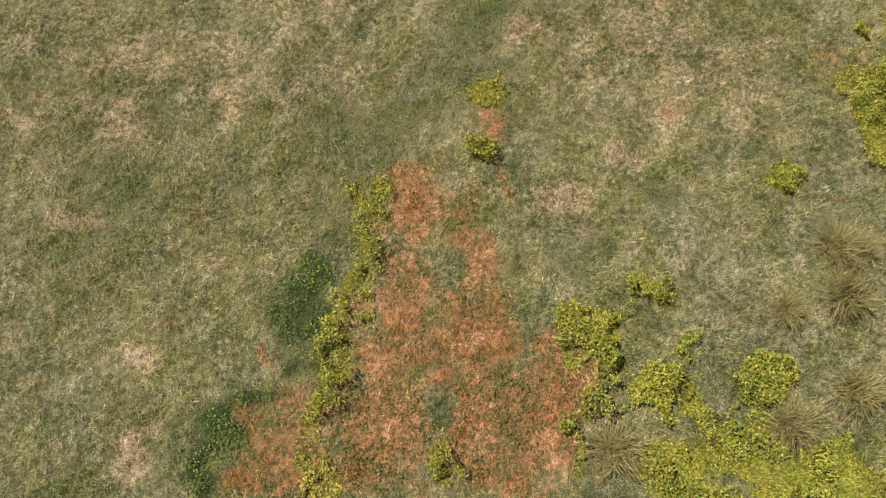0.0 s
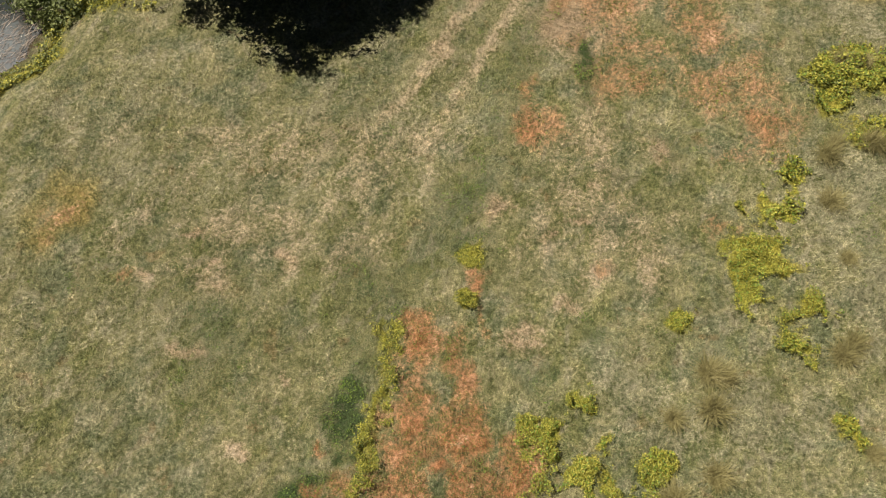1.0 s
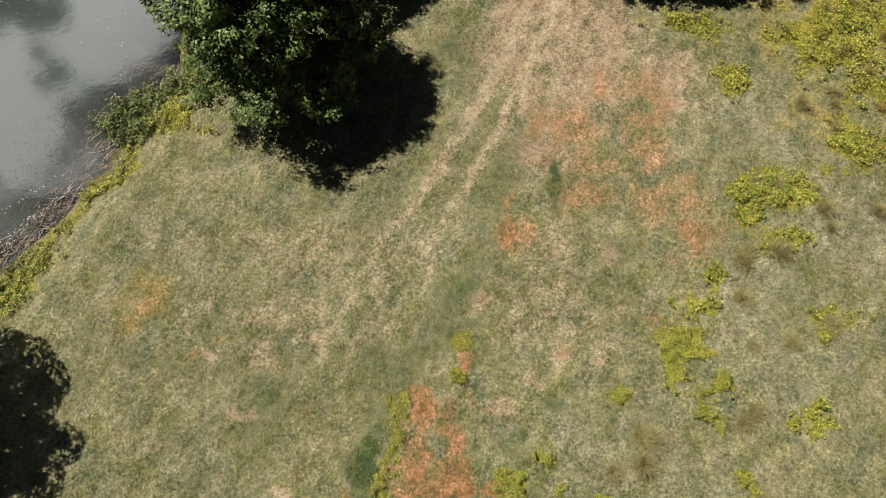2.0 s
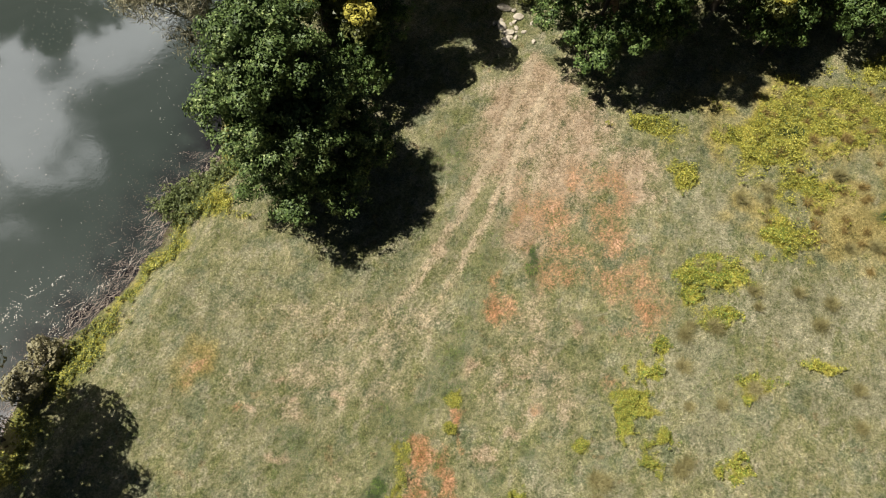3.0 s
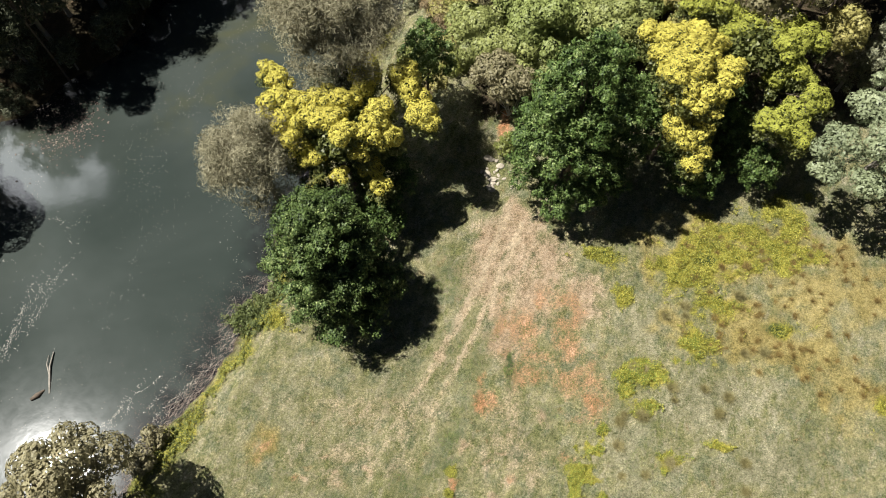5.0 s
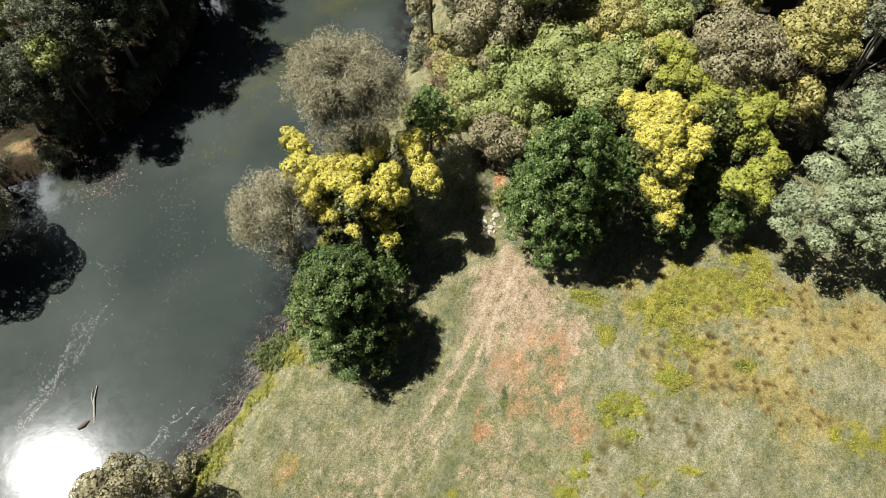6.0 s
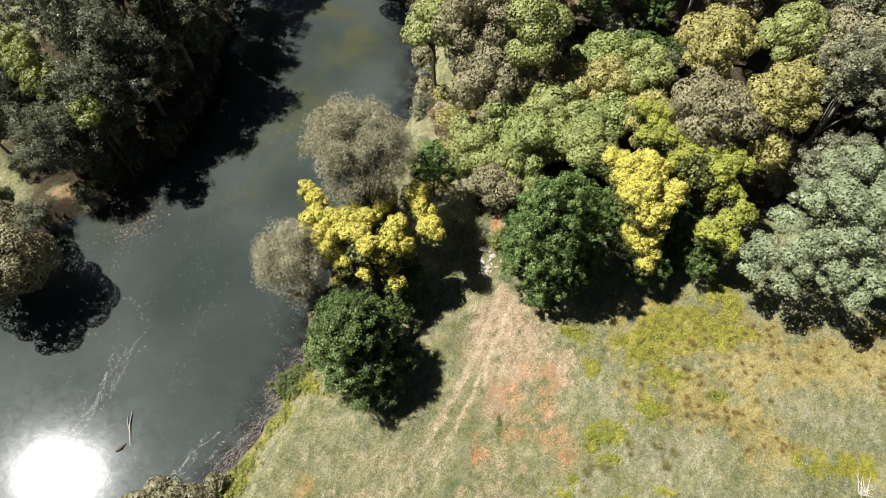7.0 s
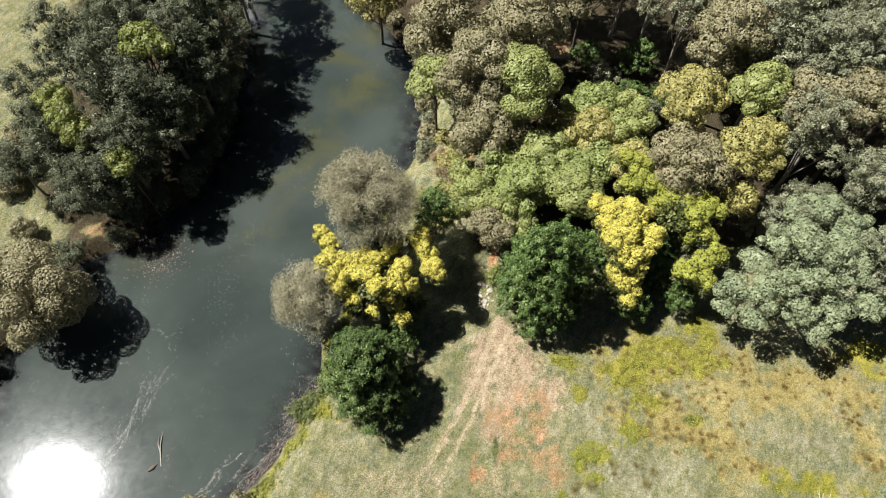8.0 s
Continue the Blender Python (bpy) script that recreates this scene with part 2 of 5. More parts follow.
LEAF_OLIVE = leaf_material("olive_leaf", (0.085, 0.080, 0.036), (0.26, 0.23, 0.125), (0.40, 0.36, 0.22), 0.6, vary=0.2, grain=0.12)
LEAF_YOLIVE = leaf_material("yellow_olive_leaf", (0.13, 0.122, 0.036), (0.335, 0.300, 0.095), (0.46, 0.41, 0.17), 0.6, vary=0.2, grain=0.12)
LEAF_EUCA = leaf_material("eucalypt_leaf", (0.055, 0.062, 0.034), (0.22, 0.222, 0.13), (0.40, 0.395, 0.27), 0.5)
LEAF_BANK = leaf_material("she_oak_needles", (0.022, 0.028, 0.013), (0.116, 0.126, 0.072), (0.45, 0.44, 0.32), 0.7, 0.2)
LEAF_BRIGHT = leaf_material("bright_shrub_leaf", (0.060, 0.076, 0.016), (0.185, 0.20, 0.045), (0.32, 0.32, 0.10), 0.5, vary=0.2, grain=0.12)
LEAF_SCRUB = leaf_material("dry_scrub_leaf", (0.075, 0.055, 0.028), (0.25, 0.185, 0.095), (0.42, 0.33, 0.20), 0.7)
LEAF_SEDGE = leaf_material("riverside_leaf", (0.04, 0.055, 0.016), (0.13, 0.155, 0.045), (0.25, 0.27, 0.09), 0.6)
LEAF_WEED = leaf_material("weed_leaf", (0.070, 0.092, 0.014), (0.29, 0.275, 0.038), (0.50, 0.45, 0.09), 0.6, vary=0.7)
LEAF_WEED_GREEN = leaf_material("weed_green_leaf", (0.05, 0.10, 0.015), (0.17, 0.25, 0.035), (0.28, 0.33, 0.06), 0.6)
LEAF_HERB = leaf_material("herb_leaf", (0.030, 0.050, 0.014), (0.085, 0.125, 0.036), (0.19, 0.22, 0.08), 0.6)
LEAF_WEED_OLIVE = leaf_material("weed_olive_leaf", (0.05, 0.06, 0.014), (0.17, 0.165, 0.035), (0.32, 0.27, 0.06), 0.6)
TUSSOCK_OLIVE = leaf_material("tussock_blades", (0.11, 0.10, 0.04), (0.27, 0.235, 0.10), (0.46, 0.40, 0.22), 0.7, 0.2)
TUSSOCK_BROWN = leaf_material("brown_tussock_blades", (0.10, 0.070, 0.020), (0.24, 0.17, 0.055), (0.40, 0.30, 0.12), 0.7, 0.2)
FLECKS = leaf_material("floating_flecks", (0.15, 0.13, 0.10), (0.38, 0.35, 0.29), (0.72, 0.70, 0.65), 0.5, 0.4, 0.0)
FLECKS_DULL = leaf_material("dead_reed", (0.09, 0.07, 0.055), (0.26, 0.21, 0.17), (0.5, 0.44, 0.37), 0.8, 0.2, 0.0)
LITTER = leaf_material("drift_litter", (0.03, 0.024, 0.02), (0.10, 0.075, 0.06), (0.30, 0.25, 0.2), 0.8, 0.2, 0.0)

# ---- number tools ----


def value_noise(x, y, scale, seed):
    """Smooth noise from 0 to 1 on a plane."""
    table = np.random.default_rng(seed).random((256, 256))
    u, v = np.asarray(x) * scale, np.asarray(y) * scale
    i, j = np.floor(u).astype(int), np.floor(v).astype(int)
    a, b = u - i, v - j
    a, b = a * a * (3 - 2 * a), b * b * (3 - 2 * b)
    c = lambda p, q: table[(i + p) % 256, (j + q) % 256]  # noqa: E731
    return (c(0, 0) * (1 - a) + c(1, 0) * a) * (1 - b) + (c(0, 1) * (1 - a) + c(1, 1) * a) * b


def rough_noise(x, y, scale, seed, octaves=3):
    total, weight = 0.0, 0.0
    for n in range(octaves):
        total = total + value_noise(x, y, scale * 2**n, seed + n) * 0.5**n
        weight += 0.5**n
    return total / weight


def mesh_of(name, verts, faces, mat, covers=None, smooth=False):
    """A mesh from arrays of places and of equal-sided faces."""
    me = bpy.data.meshes.new(name)
    verts, faces = np.asarray(verts, np.float32), np.asarray(faces, np.int32)
    sides = faces.shape[1]
    me.vertices.add(len(verts))
    me.vertices.foreach_set("co", verts.ravel())
    me.loops.add(faces.size)
    me.loops.foreach_set("vertex_index", faces.ravel())
    me.polygons.add(len(faces))
    me.polygons.foreach_set("loop_start", np.arange(0, faces.size, sides, dtype=np.int32))
    me.polygons.foreach_set("loop_total", np.full(len(faces), sides, np.int32))
    if smooth:
        me.polygons.foreach_set("use_smooth", np.ones(len(faces), bool))
    for key, values in (covers or {}).items():
        me.attributes.new(key, "FLOAT_COLOR", "POINT").data.foreach_set("color", np.asarray(values, np.float32).ravel())
    me.update(calc_edges=True)
    me.materials.append(mat)
    return me


def part(name, me, parent, label=""):
    ob = new(name, me)
    ob.parent = parent
    return tagged(ob, label) if label else ob


def thing(name, x, y, z, label, category, group="", kind=""):
    ob = new(name)
    ob.empty_display_size = 0.3
    ob.location = (x, y, z)
    return tagged(ob, label, category, group, kind)


# ---- lie of the land ----
WATER_Z = -1.07
# water's edge as x for each y: the near bank and the far bank
NEAR_BANK = [(-60, -30), (0, -18.5), (5, -17.0), (7, -16.4), (9.5, -15.4), (11.7, -14.1), (14, -12.5), (16.3, -12.7), (18, -10.9), (22, -10.9), (26, -9.6), (31, -8.2), (38.5, -6.2),
             (42, -3.9), (49, -3.8), (55, -4.8), (59, -7.2), (63, -11.5), (75, -18), (110, -30)]
FAR_BANK = [(-60, -66), (0, -46), (10, -41), (14, -38.3), (16.4, -38.8), (19.6, -39.2), (24, -36.8), (29, -34.5), (31, -30.5), (35.3, -27.5), (37.3, -25), (41, -24), (44, -23.5), (55, -23.5), (64, -25), (80, -32), (110, -42)]


def inland(x, y):
    """Metres from the water's edge into the land, less than nought over the river."""
    n, f = np.array(NEAR_BANK, float), np.array(FAR_BANK, float)
    wobble = (rough_noise(x, y, 0.5, 40) - 0.5) * 1.2
    near, far = x - np.interp(y, n[:, 0], n[:, 1]), np.interp(y, f[:, 0], f[:, 1]) - x
    return np.maximum(near * 0.85, far * 0.85) + wobble


def height(x, y):
    x, y = np.asarray(x, float), np.asarray(y, float)
    d = inland(x, y)
    land = np.clip(-0.5 + 0.036 * (y - 5), -0.62, 0.85) + (rough_noise(x, y, 0.22, 7) - 0.5) * 0.35 + (rough_noise(x, y, 1.4, 9) - 0.5) * 0.10
    s = np.clip(d / 2.6, 0, 1)
    s = s * s * (3 - 2 * s) * 0.75 + s * 0.25
    bank = WATER_Z + 0.02 + s * (land - WATER_Z)
    return np.where(d > 0, bank, np.maximum(WATER_Z + 0.02 + d * 0.45, WATER_Z - 1.6))


def blot(x, y, spots, ragged):
    """Soft-edged patches (x, y, half width, half depth) with a ragged outline."""
    out = np.zeros_like(x)
    for cx, cy, rx, ry in spots:
        r = np.hypot((x - cx) / rx, (y - cy) / ry)
        out = np.maximum(out, np.clip(1.3 - r * 0.85 + ragged, 0, 1))
    return out


def along(x, y, line, half):
    """How near to a line of points, from 1 on it to 0 at half metres off."""
    best = np.full_like(x, 1e9)
    for (ax, ay), (bx, by) in zip(line, line[1:]):
        t = np.clip(((x - ax) * (bx - ax) + (y - ay) * (by - ay)) / ((bx - ax) ** 2 + (by - ay) ** 2), 0, 1)
        best = np.minimum(best, np.hypot(x - ax - t * (bx - ax), y - ay - t * (by - ay)))
    return np.clip(1.3 - best / half, 0, 1)


CLAY = [(-0.6, 5.2, 0.51, 0.46), (-0.7, 4.9, 0.55, 0.3), (-0.8, 3.2, 0.34, 0.22), (0.6, 3, 0.77, 0.39), (0.1, 2.3, 0.29, 0.25), (0.4, 1.8, 0.28, 0.56), (0.5, 1.2, 0.2, 0.46), (1.8, 2.3, 0.41, 0.41), (1.5, 1.8, 0.37, 0.36), (2.1, 2.4, 0.21, 0.42), (1.1, 0.9, 0.31, 0.22), (-1.1, 1.2, 0.18, 0.17), (-2.8, 1.7, 0.15, 0.36), (-2.7, 0.9, 0.31, 0.16), (-1.8, 0.9, 0.24, 0.19), (-2.7, 2.8, 0.1, 0.1), (3.7, 30.2, 0.44, 0.99)]
CLAY_WEEDY = [(-0.6, 4.1, 0.53, 0.85), (-0.7, 3.4, 0.52, 0.63), (-0.6, 5.7, 0.38, 0.32), (-0.8, 2.6, 0.59, 0.51), (-0.2, 2.8, 0.51, 0.52), (0.9, 5.7, 0.21, 0.42), (0.8, 6.7, 0.29, 0.28), (0.4, 4.5, 0.31, 0.88), (1.2, 1.5, 0.56, 0.47), (-0.7, 1.7, 0.73, 0.63), (-2.2, 2, 0.57, 0.32), (-2.3, 1.3, 0.56, 0.54), (-1.3, 1, 0.94, 0.3), (0.6, 2.2, 0.66, 0.58), (1.7, 2.9, 0.42, 0.43), (0.5, 3.4, 0.52, 0.36), (2.3, 12.4, 0.25, 0.51), (2.2, 11.2, 0.35, 0.79), (8.7, 11.2, 0.69, 0.78)]
CLAY_THIN = [(2.8, 11.5, 0.69, 0.5), (7.2, 14.5, 0.73, 0.67), (5.4, 13.2, 0.81, 0.47), (8.6, 12.8, 0.71, 1.04), (7.4, 10.5, 0.68, 0.48), (3.7, 14.2, 0.37, 0.33), (5.7, 17.2, 0.27, 1.1), (5.1, 15.4, 0.34, 0.58), (6.8, 15.8, 0.94, 0.93), (7.8, 16.8, 0.57, 1.21), (-9.8, 8.4, 0.58, 0.62), (-7.9, 6.7, 0.25, 0.33), (7, 8.3, 0.33, 0.26), (3.9, 7, 0.32, 0.33), (7.1, 14.8, 0.94, 1.31), (7.6, 12.6, 1.22, 1.4), (8.7, 11.4, 0.9, 0.76), (5.2, 13.1, 1.53, 0.95), (2.3, 11.5, 0.42, 1.37), (4.9, 15.7, 0.95, 1.34), (6.9, 17.5, 1.28, 1.04), (3.4, 16.3, 0.44, 1.02)]
CLAY_FAR = [(10.6, 56, 1.6, 3), (11.1, 48.6, 0.8, 2.6), (24.7, 54.4, 1.5, 2.2), (10, 47, 1.6, 2.5), (19.5, 46, 1.5, 2), (0.8, 41, 2.2, 2.6), (-38, 15, 1.5, 2.5), (-33.5, 31.8, 1.2, 0.9)]
STRAW = [(2, 5.3, 0.37, 0.36), (2.9, 6.1, 0.47, 0.24), (3.8, 7, 0.34, 0.32), (2.6, 7.9, 0.18, 0.3), (3.8, 9.4, 0.21, 0.2), (-5.7, 7.2, 0.25, 0.19), (-5.4, 6.6, 0.34, 0.2), (-3.9, 7.3, 0.3, 0.29), (-3.5, 4.2, 0.11, 0.21), (-6.2, 4.9, 0.64, 0.25), (-4.3, 1.3, 0.24, 0.39), (-4.4, 2.7, 0.3, 0.26), (-7.4, 6.8, 0.24, 0.14), (-6.2, 7.8, 0.3, 0.11), (1.4, 8.7, 0.41, 0.38), (3.4, 8.4, 0.61, 0.18), (5.7, 10.4, 0.24, 0.27), (3.2, 16.5, 0.76, 0.96), (-0.2, 13.9, 0.36, 0.44)]
STRAW_WIDE = [(4.7, 20.7, 1.99, 2.97), (3.1, 20.6, 1.66, 2.23), (2.4, 18.8, 1.3, 1.79), (6.3, 20, 1.65, 2.2), (5.6, 17.8, 1.93, 2.1), (4.4, 23.3, 0.85, 1.18), (8.2, 17.9, 1.29, 1.75), (3.7, 15, 1.25, 1.32)]
STRAW_THIN = [(3, 8.1, 1.46, 1.22), (3.8, 17.2, 1.35, 1.47), (-5.8, 7, 1.91, 0.83), (3.9, 8.3, 2.32, 1.41), (3.6, 10.7, 1.79, 1.79), (-4.1, 10.4, 3.58, 1.19), (-5.1, 8, 3.48, 1.13)]
LUSH = [(-2.1, 3.4, 0.43, 0.81), (-2, 4.1, 0.35, 0.47), (-1.8, 4.7, 0.27, 0.49), (-2.2, 2.6, 0.5, 0.3), (-2.6, 2.1, 0.58, 0.29), (-3, 1.6, 0.49, 0.47), (-3.4, 1.1, 0.48, 0.38), (0.2, 4.8, 0.16, 0.35), (-0.2, 2.6, 0.42, 0.19), (0.9, 2.3, 0.25, 0.21), (3.9, 13.3, 0.22, 1.07), (19.7, 16, 0.75, 0.33), (16.2, 20.3, 0.66, 0.37)]
LUSH_THIN = [(0.5, 8.9, 0.62, 0.77), (0.6, 7.7, 0.6, 0.6), (3.6, 5.4, 0.84, 0.41), (2.3, 4.4, 0.63, 0.39), (-6.8, 6.2, 0.33, 0.27), (-1.8, 6.4, 0.77, 0.67), (-8.9, 6.7, 1.11, 0.5), (1.8, 10.7, 0.38, 0.29), (6.4, 10.9, 0.69, 0.58), (0.4, 18.7, 1.63, 1.43), (10, 20.8, 1.66, 0.67)]
WEED = [(3.6, 2.2, 0.21, 0.49), (4.1, 1.4, 0.64, 0.47), (4.7, 2.4, 0.33, 0.25), (4.6, 1.1, 0.32, 0.34), (3.5, 1.2, 0.4, 0.38), (5.6, 1.1, 0.55, 0.34), (2.4, 2.7, 0.25, 0.6), (2.4, 3.3, 0.17, 0.22), (2.9, 2.3, 0.41, 0.33), (1.8, 1.3, 0.14, 0.31), (3.2, 3.8, 0.26, 0.17), (3.7, 2.9, 0.13, 0.17), (5.6, 5.8, 0.26, 0.23), (7.4, 7.6, 0.35, 0.54), (7.3, 6.8, 0.24, 0.68), (0.7, 7.3, 0.28, 0.21), (0.6, 6.3, 0.24, 0.18), (1.9, 3.1, 0.21, 0.35), (0.1, 1.3, 0.12, 0.31)]
WEED_MID = [(11.9, 12.7, 0.8, 0.42), (10.7, 12, 0.52, 0.4), (10.6, 13.1, 0.27, 0.42), (13.5, 13.9, 0.54, 0.39), (11.2, 10.9, 0.43, 0.27), (7.7, 7.6, 0.61, 0.42), (8.2, 7.1, 0.4, 0.23), (8.2, 8.7, 0.49, 0.39), (9, 9.7, 0.27, 0.46), (8.8, 6.1, 0.59, 0.26), (7.6, 6.3, 0.39, 0.26), (8.2, 5.2, 0.46, 0.34), (11.4, 5.2, 0.53, 0.38), (9.1, 3.2, 0.32, 0.28), (12.2, 7.9, 0.4, 0.21), (11.2, 17.8, 0.35, 0.62), (12.2, 13.2, 1.07, 0.69), (11, 13, 0.76, 0.88), (11.4, 11.2, 0.6, 0.39), (15.6, 9.1, 0.73, 0.29), (12.6, 8.3, 0.87, 0.34), (10.8, 17.9, 0.45, 0.63)]
WEED_FAR = [(-10.7, 15.7, 1.3, 0.8), (20.8, 23.8, 2.04, 1.18), (15.9, 17.8, 1.28, 1.91), (14.5, 19.5, 1.31, 1.81), (16.9, 20.7, 2.31, 1.66), (21, 21.2, 1.99, 1.49), (14.9, 15.4, 0.94, 1.16), (18.5, 22.4, 1.68, 0.96), (20.3, 16, 1.26, 0.4), (9.8, 20.5, 1.49, 0.52), (28.2, 11.2, 3.51, 0.84), (35.1, 22, 1.9, 1.74)]
OCHRE = [(-9.8, 8.4, 0.9, 0.9), (17, 20.6, 4.5, 3), (21.5, 21.5, 3, 2.4), (22.4, 18.4, 2.57, 2.81), (18.7, 15.5, 2.81, 1.66), (22.2, 14.3, 2.16, 1.61), (17.7, 16.8, 1.9, 2.04), (13.8, 16.3, 1.26, 1.35), (24.1, 20.5, 1.97, 1.84), (28.3, 18.4, 5.1, 2.13), (33, 19, 2.79, 2.38), (23.2, 12.4, 2, 1.72), (33.9, 14.1, 1.34, 2.64)]
SILVER = [(5.5, 3.1, 1.11, 0.53), (4.6, 4.2, 1.07, 0.76), (10.5, 6.6, 1.72, 1.46), (6.9, 3.5, 2.2, 0.85), (15.6, 11.6, 3.9, 1.82), (10.3, 9.1, 1.75, 1.72), (18, 8.2, 3.45, 1.4), (11.9, 16, 1.58, 2.01), (28.9, 14.5, 3.6, 1.24)]
SILVER_MEADOW = [(-5.5, 9, 4.5, 3.5), (-2, 11.5, 3, 3), (-9, 9.5, 3.5, 3.5), (-7, 5.5, 3, 2)]
RUT_LEFT = [(4.2, 24.5), (3.7, 22.5), (2.5, 19.5), (1.8, 17.7), (0.5, 15.2), (-0.3, 13.3), (-1.5, 11.5), (-2.6, 9.5), (-3.9, 7.8)]
RUT_RIGHT = [(4.7, 22.5), (3.7, 19.9), (2.9, 17.7), (2.1, 16), (1, 13.3), (0, 11.4), (-1, 9.9)]
GREEN_BAND = [(-2, 2.5), (-1.8, 3.9), (-1.6, 5.7), (-0.2, 7.4), (0.6, 9.1), (1.4, 11.2), (2, 13.3), (3.2, 15.8)]
WEED_LINE = [(-1.3, 5.6), (-1.3, 4.1), (-1.5, 3.3), (-1.6, 2.6), (-1.8, 2), (-1.9, 1.3), (-1.7, 0.8)]


def covers(x, y):
    """Two colours a place: clay, straw, lush, weed; ochre, silver, muddy and dark ground, ruts."""
    x, y = np.asarray(x, float), np.asarray(y, float)
    d = inland(x, y)
    wx, wy = x + (rough_noise(x, y, 2.8, 60, 4) - 0.5) * 0.7, y + (rough_noise(x, y, 2.8, 70, 4) - 0.5) * 0.7
    w1, w2 = (rough_noise(x, y, 1.6, 11, 5) - 0.5) * 3.0, (rough_noise(x, y, 1.2, 15, 5) - 0.5) * 3.0
    slow, fine = rough_noise(x, y, 0.9, 21), rough_noise(x, y, 4.5, 27, 3)
    clay = np.maximum.reduce([0.95 * blot(wx, wy, CLAY, w1 * 0.35), 0.64 * blot(wx, wy, CLAY_WEEDY, w2 * 0.5 + 0.12), 0.47 * blot(wx, wy, CLAY_THIN, w2 * 0.6), 0.5 * blot(wx, wy, CLAY_FAR, w2 * 0.6)])
    combed = rough_noise(0.9 * x - 0.43 * y, 0.16 * (0.43 * x + 0.9 * y), 2.2, 95, 4)
    rx = x + (rough_noise(x, y, 1.1, 90, 3) - 0.5) * 0.5
    ruts = np.maximum(along(rx, y, RUT_LEFT, 0.27), 0.9 * along(rx, y, RUT_RIGHT, 0.25))
    ruts = ruts * np.clip(0.15 + 1.2 * fine, 0, 1) * np.clip((y - 6.5) / 12, 0.0, 1) * np.clip((27 - y) / 3, 0, 1)
    straw = np.maximum.reduce([0.8 * blot(wx, wy, STRAW, w1 * 0.5), 0.36 * blot(x, y, STRAW_THIN, w2 * 0.8), 0.95 * blot(x, y, STRAW_WIDE, w2 * 0.4) * np.clip(0.25 + 1.35 * combed, 0, 1)])
    edge = np.clip(1 - np.abs(d - 0.6 - (slow - 0.5)) / 0.95, 0, 1) * (y < 40)
    line = 0.8 * along(wx, wy, WEED_LINE, 0.26) * np.clip(0.3 + 1.3 * fine, 0, 1)
    weed = np.maximum.reduce([blot(wx, wy, WEED, w1 * 0.6 + 0.15), blot(wx, wy, WEED_MID, w1 * 0.7), 0.95 * blot(x, y, WEED_FAR, w2 * 0.7), edge * (0.45 + 0.7 * slow), line])
    lush = np.maximum.reduce([0.8 * blot(wx, wy, LUSH, w2 * 0.6), 0.42 * blot(wx, wy, LUSH_THIN, w2 * 0.8), 0.36 * along(wx, wy, GREEN_BAND, 0.75), 0.45 * np.clip(rough_noise(x, y, 0.35, 22) * 3 - 1.8, 0, 1)])
    lush = lush * np.clip(1.2 - clay * 0.8, 0, 1)
    ochre, silver = blot(x, y, OCHRE, w2 * 0.7) * 0.84, np.maximum(blot(x, y, SILVER, w1 * 0.6) * 0.8, blot(x, y, SILVER_MEADOW, w2 * 0.7) * 0.5)
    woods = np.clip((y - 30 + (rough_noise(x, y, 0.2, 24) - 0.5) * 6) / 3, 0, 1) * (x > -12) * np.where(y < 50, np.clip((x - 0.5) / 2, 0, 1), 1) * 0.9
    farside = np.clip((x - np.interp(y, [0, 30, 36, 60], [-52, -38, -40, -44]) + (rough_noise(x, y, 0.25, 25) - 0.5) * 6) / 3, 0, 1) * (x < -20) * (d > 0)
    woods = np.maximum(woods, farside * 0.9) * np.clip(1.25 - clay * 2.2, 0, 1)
    # muddy water's edge, joined with the darker floor among the trees
    dark_ground = np.maximum(np.clip(0.5 - d * 1.8, 0, 1), woods)
    return {"cover": np.stack([clay, straw, lush, weed], -1), "extra": np.stack([ochre, silver, dark_ground, ruts], -1)}


def steps(low, high, fine, far, grow=1.25):
    """Even steps from low to high, then ever longer ones out to far on both sides."""
    out, s = [], fine
    v = high
    while v < far:
        s *= grow
        v += s
        out.append(v)
    below, s, v = [], fine, low
    while v > -far:
        s *= grow
        v -= s
        below.append(v)
    return np.array(below[::-1] + list(np.arange(low, high + fine / 2, fine)) + out)


def build_ground():
    xs, ys = steps(-40, 38, 0.25, 1500), steps(-3, 50, 0.25, 1500)
    xs = np.sort(np.concatenate([xs[(xs < -8) | (xs > 9.5)], np.arange(-8, 9.5, 0.12)]))
    ys = np.sort(np.concatenate([ys[(ys < -1) | (ys > 10)], np.arange(-1, 10, 0.12)]))
    x, y = np.meshgrid(xs, ys)
    x, y = x.ravel(), y.ravel()
    n, m = len(xs), len(ys)
    base = (np.arange(m - 1)[:, None] * n + np.arange(n - 1)[None]).ravel()
    faces = np.stack([base, base + 1, base + n + 1, base + n], -1)
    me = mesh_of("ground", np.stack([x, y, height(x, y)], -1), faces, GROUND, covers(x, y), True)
    tagged(new("ground", me), "sloping river meadow of rough grass, straw patches and bare red clay", "ground", kind="structure")


